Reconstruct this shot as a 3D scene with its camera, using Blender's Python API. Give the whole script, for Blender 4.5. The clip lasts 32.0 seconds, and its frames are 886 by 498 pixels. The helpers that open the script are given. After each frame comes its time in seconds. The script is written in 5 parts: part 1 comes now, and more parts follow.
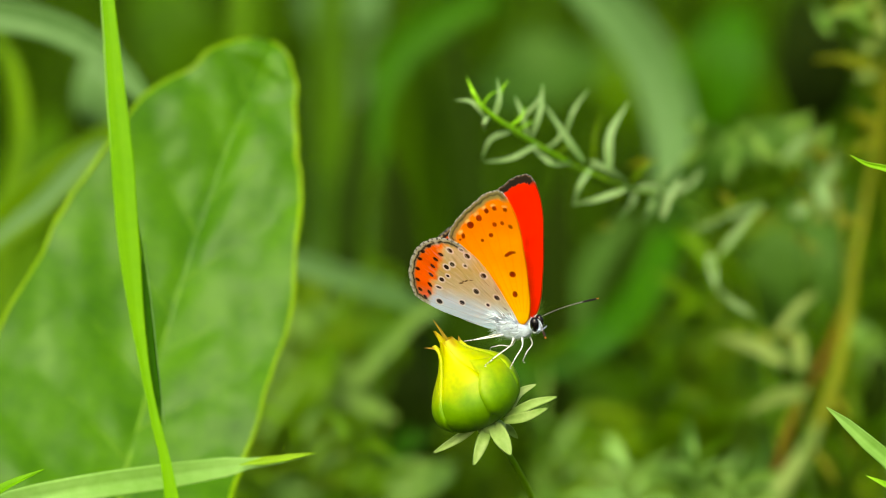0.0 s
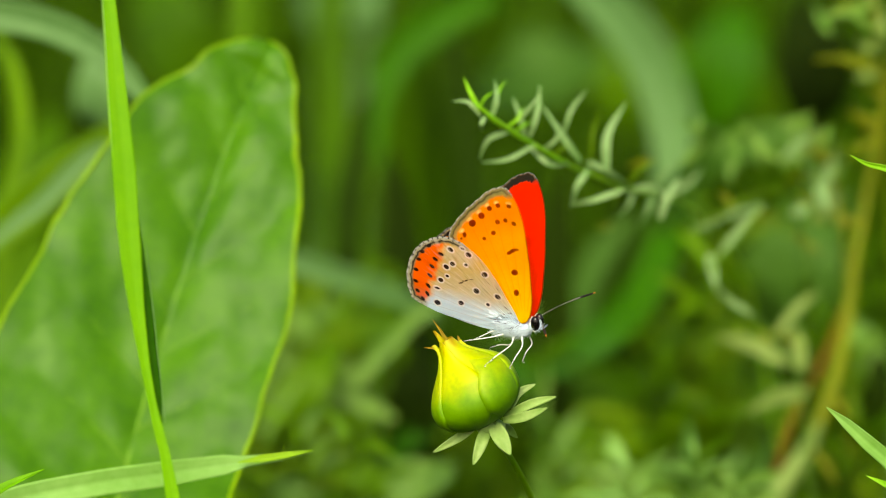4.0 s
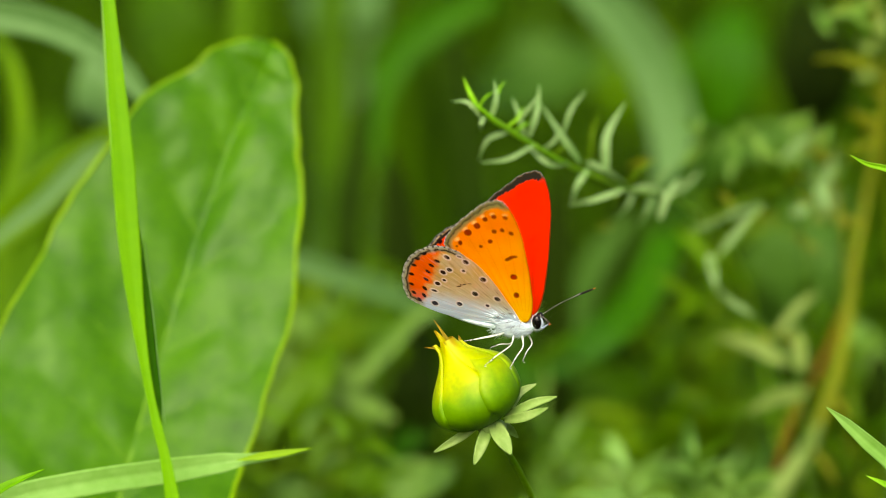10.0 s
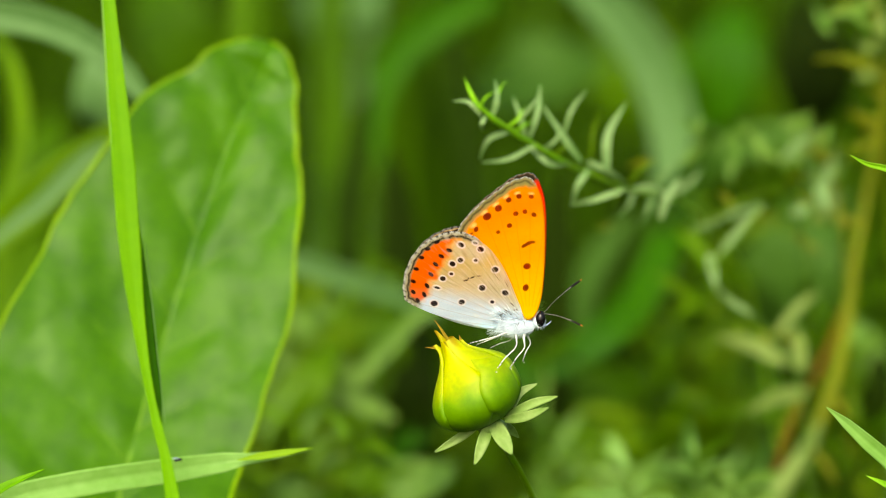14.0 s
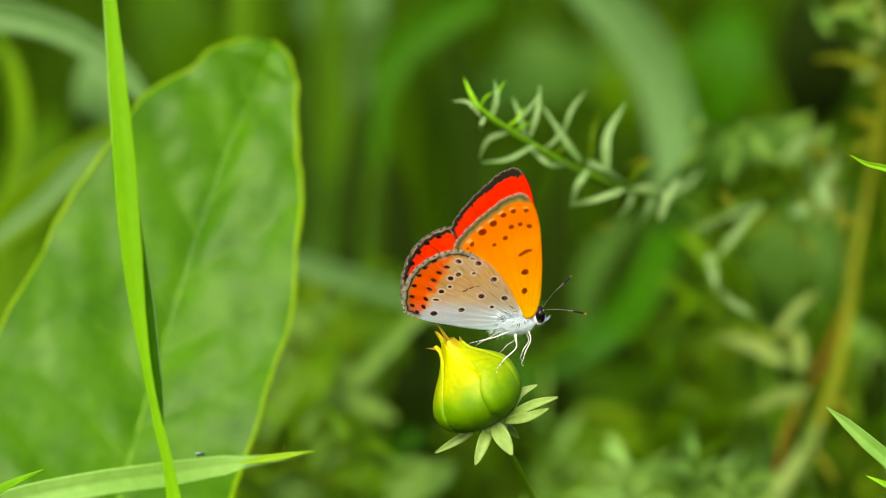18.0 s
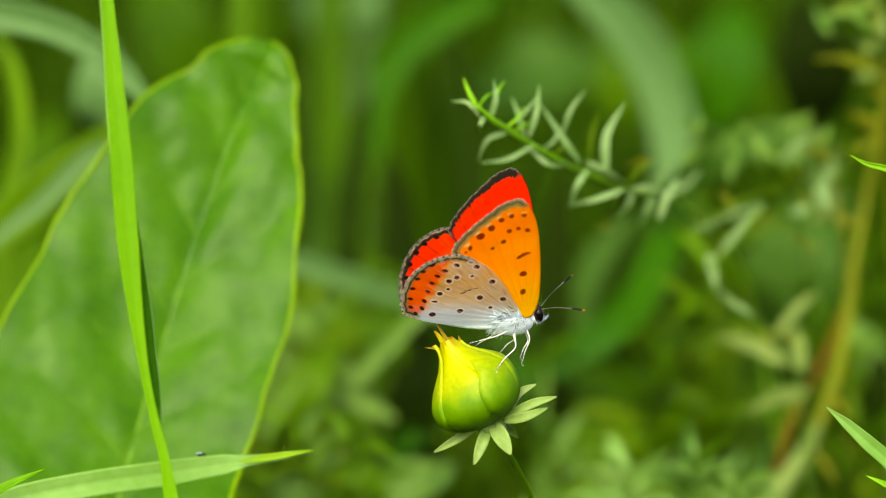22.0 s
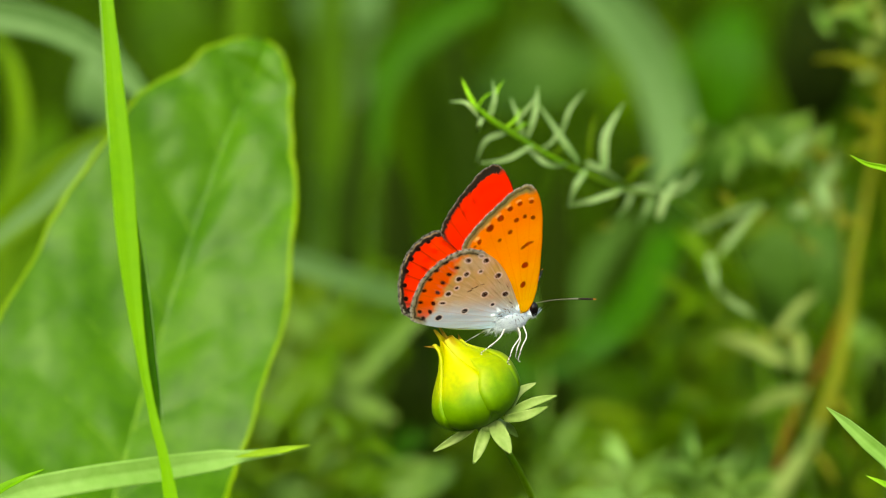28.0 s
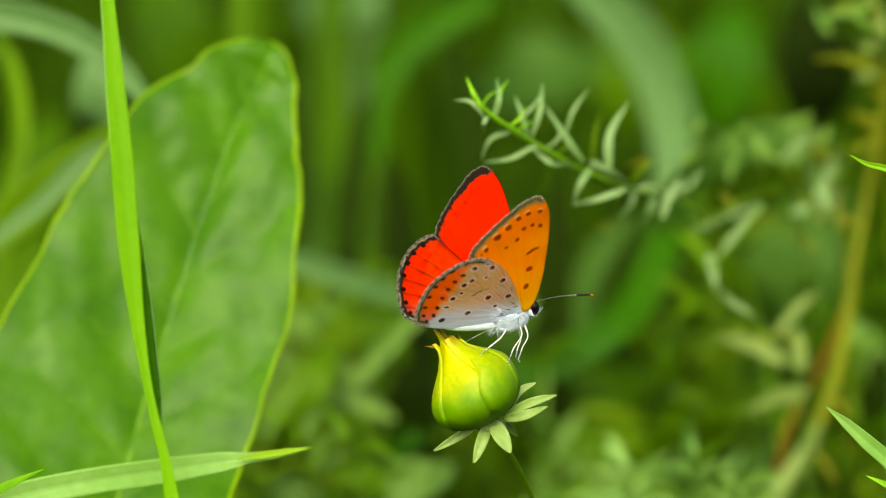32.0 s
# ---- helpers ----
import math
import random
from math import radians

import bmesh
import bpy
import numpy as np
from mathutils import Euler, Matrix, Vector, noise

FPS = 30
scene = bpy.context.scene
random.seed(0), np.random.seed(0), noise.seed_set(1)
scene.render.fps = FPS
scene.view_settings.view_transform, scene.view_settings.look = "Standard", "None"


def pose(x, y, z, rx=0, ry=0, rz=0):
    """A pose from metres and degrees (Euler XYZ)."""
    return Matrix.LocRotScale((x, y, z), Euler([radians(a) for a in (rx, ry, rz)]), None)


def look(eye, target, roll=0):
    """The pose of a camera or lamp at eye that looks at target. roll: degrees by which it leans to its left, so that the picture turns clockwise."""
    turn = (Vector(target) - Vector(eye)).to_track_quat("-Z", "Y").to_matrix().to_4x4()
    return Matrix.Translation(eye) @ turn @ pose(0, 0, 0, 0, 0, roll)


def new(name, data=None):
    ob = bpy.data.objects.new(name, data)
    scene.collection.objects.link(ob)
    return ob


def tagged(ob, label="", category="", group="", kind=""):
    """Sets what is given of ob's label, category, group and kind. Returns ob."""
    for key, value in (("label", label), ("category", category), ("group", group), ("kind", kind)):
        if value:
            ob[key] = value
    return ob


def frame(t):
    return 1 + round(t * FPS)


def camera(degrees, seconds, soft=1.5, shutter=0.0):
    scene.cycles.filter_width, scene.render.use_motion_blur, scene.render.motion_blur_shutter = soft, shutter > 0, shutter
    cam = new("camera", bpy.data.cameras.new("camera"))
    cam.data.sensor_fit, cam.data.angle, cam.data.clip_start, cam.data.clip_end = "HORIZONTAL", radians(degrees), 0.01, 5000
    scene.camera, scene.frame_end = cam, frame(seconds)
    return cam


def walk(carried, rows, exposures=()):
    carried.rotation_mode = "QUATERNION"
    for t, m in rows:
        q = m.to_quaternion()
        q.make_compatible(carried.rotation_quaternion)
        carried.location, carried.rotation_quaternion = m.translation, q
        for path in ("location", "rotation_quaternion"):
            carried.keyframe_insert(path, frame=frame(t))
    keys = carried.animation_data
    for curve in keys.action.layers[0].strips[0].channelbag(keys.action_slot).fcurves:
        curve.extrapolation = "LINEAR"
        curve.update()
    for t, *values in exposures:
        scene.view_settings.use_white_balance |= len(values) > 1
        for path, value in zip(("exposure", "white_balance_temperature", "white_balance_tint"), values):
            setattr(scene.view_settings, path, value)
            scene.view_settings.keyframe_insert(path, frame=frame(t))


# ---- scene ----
# A copper butterfly on a flower bud in a meadow, seen close by a camera that stands still.
# Plants are placed to fit the camera's view; the butterfly's own lengths are in millimetres. The camera stands half a
# metre off and looks a little down.
MM = 0.001
TILT = radians(12.0)
FOCUS = 0.5
CENTRE = Vector((0, 0, 0.40))
RIGHT, AHEAD, UP = Vector((1, 0, 0)), Vector((0, math.cos(TILT), -math.sin(TILT))), Vector((0, math.sin(TILT), math.cos(TILT)))
EYE = CENTRE - AHEAD * FOCUS
BASIS = Matrix((RIGHT, AHEAD, UP)).transposed()

cam = camera(14.3, 32.0, soft=0.95)
cam.data.dof.use_dof = True
cam.data.dof.focus_distance = FOCUS
cam.data.dof.aperture_fstop = 12.0
STAND = look(EYE, CENTRE)
walk(cam, [(0.0, STAND), (32.0, STAND)], exposures=[(0.0, 0.52, 7250, 5.8), (32.0, 0.52, 7250, 5.8)])

# ---- light: a bright, thinly clouded sky with a veiled sun high behind the camera
world = bpy.data.worlds.new("sky")
scene.world = world
world.use_nodes = True
sky = world.node_tree.nodes.new("ShaderNodeTexSky")
sky.sky_type, sky.sun_disc, sky.sun_elevation, sky.sun_rotation = "NISHITA", False, radians(42), radians(194)
sky.dust_density = 6.0
world.node_tree.links.new(sky.outputs[0], world.node_tree.nodes["Background"].inputs[0])
world.node_tree.nodes["Background"].inputs[1].default_value = 0.15
sun = new("sun", bpy.data.lights.new("sun", "SUN"))
sun.data.energy, sun.data.angle, sun.data.color = 2.2, radians(36), (1.0, 0.96, 0.86)
sun.matrix_world = look((-0.36, -1.44, 1.34), (0, 0, 0))


# ---- materials
def rgb(r, g, b):
    return tuple((c / 255 / 12.92 if c < 10.3 else ((c / 255 + 0.055) / 1.055) ** 2.4) for c in (r, g, b)) + (1.0,)


def leaf_material(name, low, high, rough=0.45, through_light=0.3, blotch=55.0, grain=900.0, bump=0.25, gloss=0.22):
    """A green of two tones: blotches and grain, with light passing through."""
    m = bpy.data.materials.new(name)
    m.use_nodes = True
    nt = m.node_tree
    n, l = nt.nodes, nt.links
    pb = n["Principled BSDF"]
    out = n["Material Output"]
    co = n.new("ShaderNodeTexCoord")
    n1, n2 = n.new("ShaderNodeTexNoise"), n.new("ShaderNodeTexNoise")
    n1.inputs["Scale"].default_value, n1.inputs["Detail"].default_value = blotch, 4
    n2.inputs["Scale"].default_value, n2.inputs["Detail"].default_value = grain, 3
    for k in (n1, n2):
        l.new(co.outputs["Object"], k.inputs["Vector"])
    info = n.new("ShaderNodeObjectInfo")
    mixf = n.new("ShaderNodeMath")
    mixf.operation = "MULTIPLY_ADD"
    l.new(n2.outputs["Fac"], mixf.inputs[0])
    mixf.inputs[1].default_value = 0.35
    l.new(n1.outputs["Fac"], mixf.inputs[2])
    add = n.new("ShaderNodeMath")
    add.operation = "MULTIPLY_ADD"
    l.new(info.outputs["Random"], add.inputs[0])
    add.inputs[1].default_value = 0.2
    l.new(mixf.outputs[0], add.inputs[2])
    ramp = n.new("ShaderNodeValToRGB")
    ramp.color_ramp.elements[0].position, ramp.color_ramp.elements[1].position = 0.45, 0.95
    ramp.color_ramp.elements[0].color, ramp.color_ramp.elements[1].color = low, high
    l.new(add.outputs[0], ramp.inputs[0])
    colour = ramp.outputs[0]
    l.new(colour, pb.inputs["Base Color"])
    pb.inputs["Roughness"].default_value = rough
    pb.inputs["Specular IOR Level"].default_value = gloss
    bp = n.new("ShaderNodeBump")
    bp.inputs["Strength"].default_value, bp.inputs["Distance"].default_value = bump, 0.0004
    l.new(mixf.outputs[0], bp.inputs["Height"])
    l.new(bp.outputs[0], pb.inputs["Normal"])
    tr = n.new("ShaderNodeBsdfTranslucent")
    l.new(colour, tr.inputs["Color"])
    mx = n.new("ShaderNodeMixShader")
    mx.inputs[0].default_value = through_light
    l.new(pb.outputs[0], mx.inputs[1])
    l.new(tr.outputs[0], mx.inputs[2])
    l.new(mx.outputs[0], out.inputs["Surface"])
    return m


def pattern_material(name, rough, bump, sheen=0.0, through_light=0.0, grain=5000.0):
    """Takes its colour from the mesh's own pattern, with a fine scaly grain."""
    m = bpy.data.materials.new(name)
    m.use_nodes = True
    n, l = m.node_tree.nodes, m.node_tree.links
    pb = n["Principled BSDF"]
    at = n.new("ShaderNodeAttribute")
    at.attribute_name = "pattern"
    co = n.new("ShaderNodeTexCoord")
    nz = n.new("ShaderNodeTexNoise")
    nz.inputs["Scale"].default_value, nz.inputs["Detail"].default_value = grain, 3
    l.new(co.outputs["Object"], nz.inputs["Vector"])
    hv = n.new("ShaderNodeHueSaturation")
    mr = n.new("ShaderNodeMapRange")
    mr.inputs["To Min"].default_value, mr.inputs["To Max"].default_value = 0.82, 1.18
    l.new(nz.outputs["Fac"], mr.inputs["Value"])
    l.new(mr.outputs[0], hv.inputs["Value"])
    l.new(at.outputs["Color"], hv.inputs["Color"])
    l.new(hv.outputs[0], pb.inputs["Base Color"])
    pb.inputs["Roughness"].default_value = rough
    pb.inputs["Sheen Weight"].default_value = sheen
    pb.inputs["Specular IOR Level"].default_value = 0.25 if rough < 0.7 else 0.08
    bp = n.new("ShaderNodeBump")
    bp.inputs["Strength"].default_value, bp.inputs["Distance"].default_value = bump, 0.00006
    l.new(nz.outputs["Fac"], bp.inputs["Height"])
    l.new(bp.outputs[0], pb.inputs["Normal"])
    if through_light:
        tr = n.new("ShaderNodeBsdfTranslucent")
        if name.startswith("wing_scales"):
            ta = n.new("ShaderNodeAttribute")
            ta.attribute_name = "through"
            l.new(ta.outputs["Color"], tr.inputs["Color"])
        else:
            l.new(hv.outputs[0], tr.inputs["Color"])
        mx = n.new("ShaderNodeMixShader")
        mx.inputs[0].default_value = through_light
        l.new(pb.outputs[0], mx.inputs[1])
        l.new(tr.outputs[0], mx.inputs[2])
        l.new(mx.outputs[0], n["Material Output"].inputs["Surface"])
    return m


def plain_material(name, colour, rough=0.5, spec=0.4, grain=3000.0, vary=0.15):
    m = bpy.data.materials.new(name)
    m.use_nodes = True
    n, l = m.node_tree.nodes, m.node_tree.links
    pb = n["Principled BSDF"]
    co = n.new("ShaderNodeTexCoord")
    nz = n.new("ShaderNodeTexNoise")
    nz.inputs["Scale"].default_value, nz.inputs["Detail"].default_value = grain, 4
    l.new(co.outputs["Object"], nz.inputs["Vector"])
    ramp = n.new("ShaderNodeValToRGB")
    ramp.color_ramp.elements[0].color = tuple(c * (1 - vary) for c in colour[:3]) + (1,)
    ramp.color_ramp.elements[1].color = tuple(min(1, c * (1 + vary)) for c in colour[:3]) + (1,)
    l.new(nz.outputs["Fac"], ramp.inputs[0])
    l.new(ramp.outputs[0], pb.inputs["Base Color"])
    pb.inputs["Roughness"].default_value = rough
    pb.inputs["Specular IOR Level"].default_value = spec
    return m


M_GRASS = leaf_material("bright_grass", rgb(88, 156, 0), rgb(112, 176, 0), 0.5, 0.35, 40, 700, 0.1, gloss=0.15)
M_GRASS_DEEP = leaf_material("deep_grass", rgb(46, 88, 0), rgb(92, 138, 0), 0.55, 0.35, 30, 500, gloss=0.12)
# base made paler: the sky's sheen on these blades is in the colour
M_GRASS_PALE = leaf_material("pale_grass", rgb(68, 113, 50), rgb(98, 141, 78), 0.5, 0.25, 30, 500)
# grass of the shaded depth, its darkness put into the base colour
M_GRASS_SHADED = leaf_material("shaded_grass", rgb(11, 24, 0), rgb(48, 80, 0), 0.7, 0.3, 20, 300, gloss=0.08)
M_DOCK = leaf_material("dock_leaf", rgb(44, 97, 0), rgb(76, 132, 4), 0.42, 0.32, 110, 600, 0.25, gloss=0.2)
M_DOCK_EDGE = leaf_material("dock_leaf_edge", rgb(110, 160, 0), rgb(142, 188, 8), 0.5, 0.35, 90, 500)
M_DOCK_RIB = leaf_material("dock_leaf_rib", rgb(66, 118, 4), rgb(96, 146, 20), 0.5, 0.2, 90, 500)
M_SPRIG = leaf_material("sprig_leaf", rgb(76, 124, 30), rgb(120, 163, 66), 0.45, 0.3, 90, 900)
M_SPRIG_NEAR = leaf_material("sprig_grey_leaf", rgb(92, 136, 66), rgb(146, 182, 118), 0.45, 0.3, 90, 900)
M_SPRIG_TIP = leaf_material("sprig_young_leaf", rgb(100, 175, 10), rgb(145, 210, 36), 0.45, 0.35, 90, 900)
M_SPRIG_PALE = leaf_material("sprig_pale_leaf", rgb(110, 154, 84), rgb(150, 186, 122), 0.45, 0.3, 90, 900)
M_STEM = leaf_material("green_stem", rgb(90, 148, 6), rgb(125, 178, 20), 0.45, 0.1, 120, 900)
M_STEM_BROWN = leaf_material("brown_stem", rgb(92, 94, 0), rgb(110, 126, 0), 0.6, 0.05, 60, 600)
M_CALYX = leaf_material("calyx_bract", rgb(112, 154, 58), rgb(162, 192, 112), 0.5, 0.3, 200, 1200)
M_BUD = pattern_material("bud_bract", 0.52, 0.2, 0.0, 0.22, 1500.0)
M_GRASS_FRESH = leaf_material("fresh_pale_grass", rgb(100, 156, 46), rgb(138, 188, 94), 0.45, 0.3, 40, 600)
M_WEED = leaf_material("weed_leaf", rgb(56, 92, 0), rgb(104, 140, 10), 0.55, 0.35, 60, 600, gloss=0.15)
M_DULL = leaf_material("dull_green", rgb(44, 84, 12), rgb(70, 112, 32), 0.6, 0.3, 30, 500, gloss=0.15)
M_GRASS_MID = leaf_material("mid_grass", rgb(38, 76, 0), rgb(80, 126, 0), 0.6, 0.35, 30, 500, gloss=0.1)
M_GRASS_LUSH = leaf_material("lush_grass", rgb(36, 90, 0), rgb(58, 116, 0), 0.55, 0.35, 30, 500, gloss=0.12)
# near black: stands in for the shade in gaps between the plants
M_GRASS_GAP = leaf_material("gap_shade_grass", rgb(12, 22, 0), rgb(32, 52, 0), 0.75, 0.25, 20, 300, gloss=0.06)
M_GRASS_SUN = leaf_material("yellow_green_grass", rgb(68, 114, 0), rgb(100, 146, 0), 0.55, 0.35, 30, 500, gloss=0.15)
M_RUST = leaf_material("rusty_stem", rgb(92, 46, 0), rgb(112, 84, 0), 0.6, 0.05, 60, 600)
M_OLIVE = leaf_material("olive_pale_leaf", rgb(98, 130, 46), rgb(138, 166, 84), 0.5, 0.3, 60, 600)
M_WING = pattern_material("wing_scales", 0.7, 0.3, 0.0, 0.47)
M_WING_UPPER = pattern_material("wing_scales_upper", 0.7, 0.3, 0.0, 0.6)
M_FUR = plain_material("white_fur", rgb(206, 224, 248), 0.8, 0.15, 1500, 0.3)
M_FUR_GREY = plain_material("grey_fur", rgb(150, 166, 192), 0.8, 0.15, 1500, 0.4)
M_FUR_DARK = plain_material("dark_fur", rgb(52, 54, 66), 0.8, 0.15, 1500, 0.4)
M_LEG = pattern_material("leg_scales", 0.6, 0.2)
M_EYE = plain_material("dark_eye", rgb(10, 6, 8), 0.2, 0.4)
M_EYE_RING = plain_material("white_eye_ring", rgb(235, 235, 230), 0.6, 0.2)
M_SOIL = leaf_material("mossy_soil", rgb(14, 26, 0), rgb(32, 50, 2), 0.9, 0.0, 4, 60, 0.6)


# ---- building helpers
def spot(x, y, d=FOCUS):
    """The place x across and y down the camera's field (1568 by 882 parts), d metres ahead of it."""
    k = d / FOCUS * 0.08 * MM
    return EYE + AHEAD * d + RIGHT * ((x - 784) * k) + UP * ((441 - y) * k)


def span(parts, d=FOCUS):
    """Metres of a length of so many parts of the field, d metres ahead."""
    return parts * d / FOCUS * 0.08 * MM


def mesh_of(name, verts, faces, materials, indices=None, smooth=True):
    me = bpy.data.meshes.new(name)
    me.from_pydata([tuple(v) for v in verts], [], faces)
    for m in materials if isinstance(materials, (list, tuple)) else [materials]:
        me.materials.append(m)
    if indices is not None:
        me.polygons.foreach_set("material_index", indices)
    me.polygons.foreach_set("use_smooth", [smooth] * len(me.polygons))
    me.update()
    return me


def part(name, geo, material, parent=None, label="", origin=None):
    """Links (verts, faces) as one mesh object, under a thing or a part. origin: its pivot, in the parent's space."""
    verts, faces = geo
    ob = new(name, mesh_of(name, verts, faces, material))
    if parent is not None:
        ob.parent = parent
    if origin is not None:
        ob.location = origin
    if label:
        ob["label"] = label
    return ob


def thing(name, base, label, category, group="", kind=""):
    ob = new(name)
    ob.empty_display_size = 0.01
    ob.location = base
    return tagged(ob, label, category, group, kind)


def curve_points(ctrl, n):
    """n + 1 points of a smooth line through the control points, with no overshoot where they lie unevenly."""
    c = [Vector(p) for p in ctrl]
    gaps = [max((b - a).length, 1e-9) for a, b in zip(c, c[1:])]
    slopes = [(b - a) / g for a, b, g in zip(c, c[1:], gaps)]
    tang = [slopes[0]] + [(slopes[k - 1] * gaps[k] + slopes[k] * gaps[k - 1]) / (gaps[k] + gaps[k - 1]) for k in range(1, len(slopes))] + [slopes[-1]]
    pts = []
    for i in range(n + 1):
        u = i / n * len(gaps)
        k = min(int(u), len(gaps) - 1)
        f = u - k
        a, b, g = c[k], c[k + 1], gaps[k]
        pts.append(a * (2 * f ** 3 - 3 * f * f + 1) + tang[k] * g * (f ** 3 - 2 * f * f + f) + b * (3 * f * f - 2 * f ** 3) + tang[k + 1] * g * (f ** 3 - f * f))
    return pts


def lerp_list(vals, u):
    x = u * (len(vals) - 1)
    k = min(int(x), len(vals) - 2)
    return vals[k] + (vals[k + 1] - vals[k]) * (x - k)


def ribbon(ctrl, widths, n=22, facing=None, fold=0.25, thick=0.00012, turns=(0, 0), across=6, ribs=0.0, base=Vector((0, 0, 0)), wave=0.0):
    """A blade along the control points: widths from root to tip, folded along its middle, with two skins and a closed rim.
    turns: degrees of turn about its own line, at root and tip."""
    pts = curve_points(ctrl, n)
    face = Vector(facing) if facing is not None else -AHEAD
    top, low, faces = [], [], []
    row = across + 1
    for i, p in enumerate(pts):
        u = i / n
        t = (pts[min(i + 1, n)] - pts[max(i - 1, 0)]).normalized()
        side = t.cross(face)
        side = side.normalized() if side.length > 1e-6 else RIGHT
        nor = side.cross(t).normalized()
        a = radians(lerp_list(list(turns), u))
        side, nor = side * math.cos(a) + nor * math.sin(a), nor * math.cos(a) - side * math.sin(a)
        w = max(lerp_list(widths, u), 0.00008)
        for j in range(row):
            v = j / across * 2 - 1
            h = -abs(v) * fold * w * 0.5 + ribs * w * 0.5 * math.cos(v * 9.0) + wave * w * math.sin(u * 17 + v * 2.0) * abs(v)
            q = p + side * (v * w * 0.5) - nor * h - base
            top.append(q + nor * thick * 0.5)
            low.append(q - nor * thick * 0.5)
    m = len(top)
    for i in range(n):
        for j in range(across):
            a, b, c, d = i * row + j, i * row + j + 1, (i + 1) * row + j + 1, (i + 1) * row + j
            faces.append((a, b, c, d))
            faces.append((m + d, m + c, m + b, m + a))
        for j in (0, across):
            a, d = i * row + j, (i + 1) * row + j
            faces.append((a, d, m + d, m + a) if j == 0 else (d, a, m + a, m + d))
    for i in (0, n):
        for j in range(across):
            a, b = i * row + j, i * row + j + 1
            faces.append((b, a, m + a, m + b) if i == 0 else (a, b, m + b, m + a))
    return top + low, faces


def tube(ctrl, radii, n=20, sides=8, base=Vector((0, 0, 0))):
    """A round stem along the control points, closed at both ends."""
    pts = curve_points(ctrl, n)
    verts, faces = [], []
    prev = None
    for i, p in enumerate(pts):
        t = (pts[min(i + 1, n)] - pts[max(i - 1, 0)]).normalized()
        s = prev - t * prev.dot(t) if prev is not None else t.orthogonal()
        s.normalize()
        prev = s
        b = t.cross(s)
        r = lerp_list(radii, i / n)
        for j in range(sides):
            a = 2 * math.pi * j / sides
            verts.append(p - base + (s * math.cos(a) + b * math.sin(a)) * r)
    for i in range(n):
        for j in range(sides):
            k = (j + 1) % sides
            faces.append((i * sides + j, i * sides + k, (i + 1) * sides + k, (i + 1) * sides + j))
    faces.append(tuple(range(sides - 1, -1, -1)))
    faces.append(tuple(n * sides + j for j in range(sides)))
    return verts, faces


def ball(centre, rx, ry, rz, nu=20, nv=12, rough=0.0):
    verts, faces = [], []
    for i in range(nv + 1):
        th = math.pi * i / nv
        for j in range(nu):
            ph = 2 * math.pi * j / nu
            d = Vector((math.sin(th) * math.cos(ph), math.sin(th) * math.sin(ph), math.cos(th)))
            k = 1 + rough * noise.noise(d * 4)
            verts.append(Vector(centre) + Vector((d.x * rx, d.y * ry, d.z * rz)) * k)
    for i in range(nv):
        for j in range(nu):
            k = (j + 1) % nu
            faces.append((i * nu + j, (i + 1) * nu + j, (i + 1) * nu + k, i * nu + k))
    return verts, faces


def joined(*geos):
    verts, faces = [], []
    for v, f in geos:
        m = len(verts)
        verts += list(v)
        faces += [tuple(i + m for i in q) for q in f]
    return verts, faces


def painted(ob, colours, layer="pattern"):
    at = ob.data.color_attributes.new(layer, "FLOAT_COLOR", "POINT")
    at.data.foreach_set("color", np.asarray(colours, dtype=np.float32).ravel())
    return ob


def ground_under(p, lean=0.0):
    """A place on the ground below p, moved sideways and back a little."""
    return Vector((p.x + lean, p.y + 0.02, -0.005))


# ---- ground: one sheet to the horizon, uneven near by
def build_ground():
    verts, faces = [], []
    rings = [0.0] + [0.12 * 1.22 ** i for i in range(56)]
    seg = 48
    for r in rings:
        for j in range(seg):
            a = 2 * math.pi * j / seg
            x, y = r * math.cos(a), r * math.sin(a) + 0.3
            z = 0.03 * noise.noise(Vector((x * 2.3, y * 2.3, 0))) * min(1, 6 / (r + 1)) - 0.01
            verts.append((x, y, z))
    for i in range(len(rings) - 1):
        for j in range(seg):
            k = (j + 1) % seg
            faces.append((i * seg + j, i * seg + k, (i + 1) * seg + k, (i + 1) * seg + j))
    ob = part("ground", (verts, faces), M_SOIL)
    return tagged(ob, "dark mossy soil under dense meadow plants", "ground", kind="structure")


build_ground()


# ---- the bud on its stem
BUD_BASE = spot(868, 754)
BUD_TOP = spot(789, 602, FOCUS - 0.002)
bud_axis = (BUD_TOP - BUD_BASE)
BUD_LEN = bud_axis.length
bud_axis.normalize()
bud_front = (-AHEAD - bud_axis * (-AHEAD).dot(bud_axis)).normalized()
bud_side = bud_axis.cross(bud_front).normalized()
bud_frame = Matrix((bud_side, bud_front, bud_axis)).transposed().to_4x4()
PROFILE = (0.0, 3.4, 4.85, 5.6, 6.0, 6.1, 5.95, 5.6, 5.1, 4.45, 3.65, 2.85, 2.2, 1.7, 1.35, 1.0)


def bud_radius(s):
    return lerp_list(PROFILE, min(max(s, 0), 1)) * MM


def bud_place(turn, s, out=0.0):
    """A place on the bud's skin: it is fuller on the side of its shoulder."""
    r = bud_radius(s) * (1 + 0.32 * math.exp(-((s - 0.68) / 0.2) ** 2) * max(math.cos(turn - radians(80)), -0.25)) + out
    return Vector((math.sin(turn) * r, math.cos(turn) * r, s * BUD_LEN))


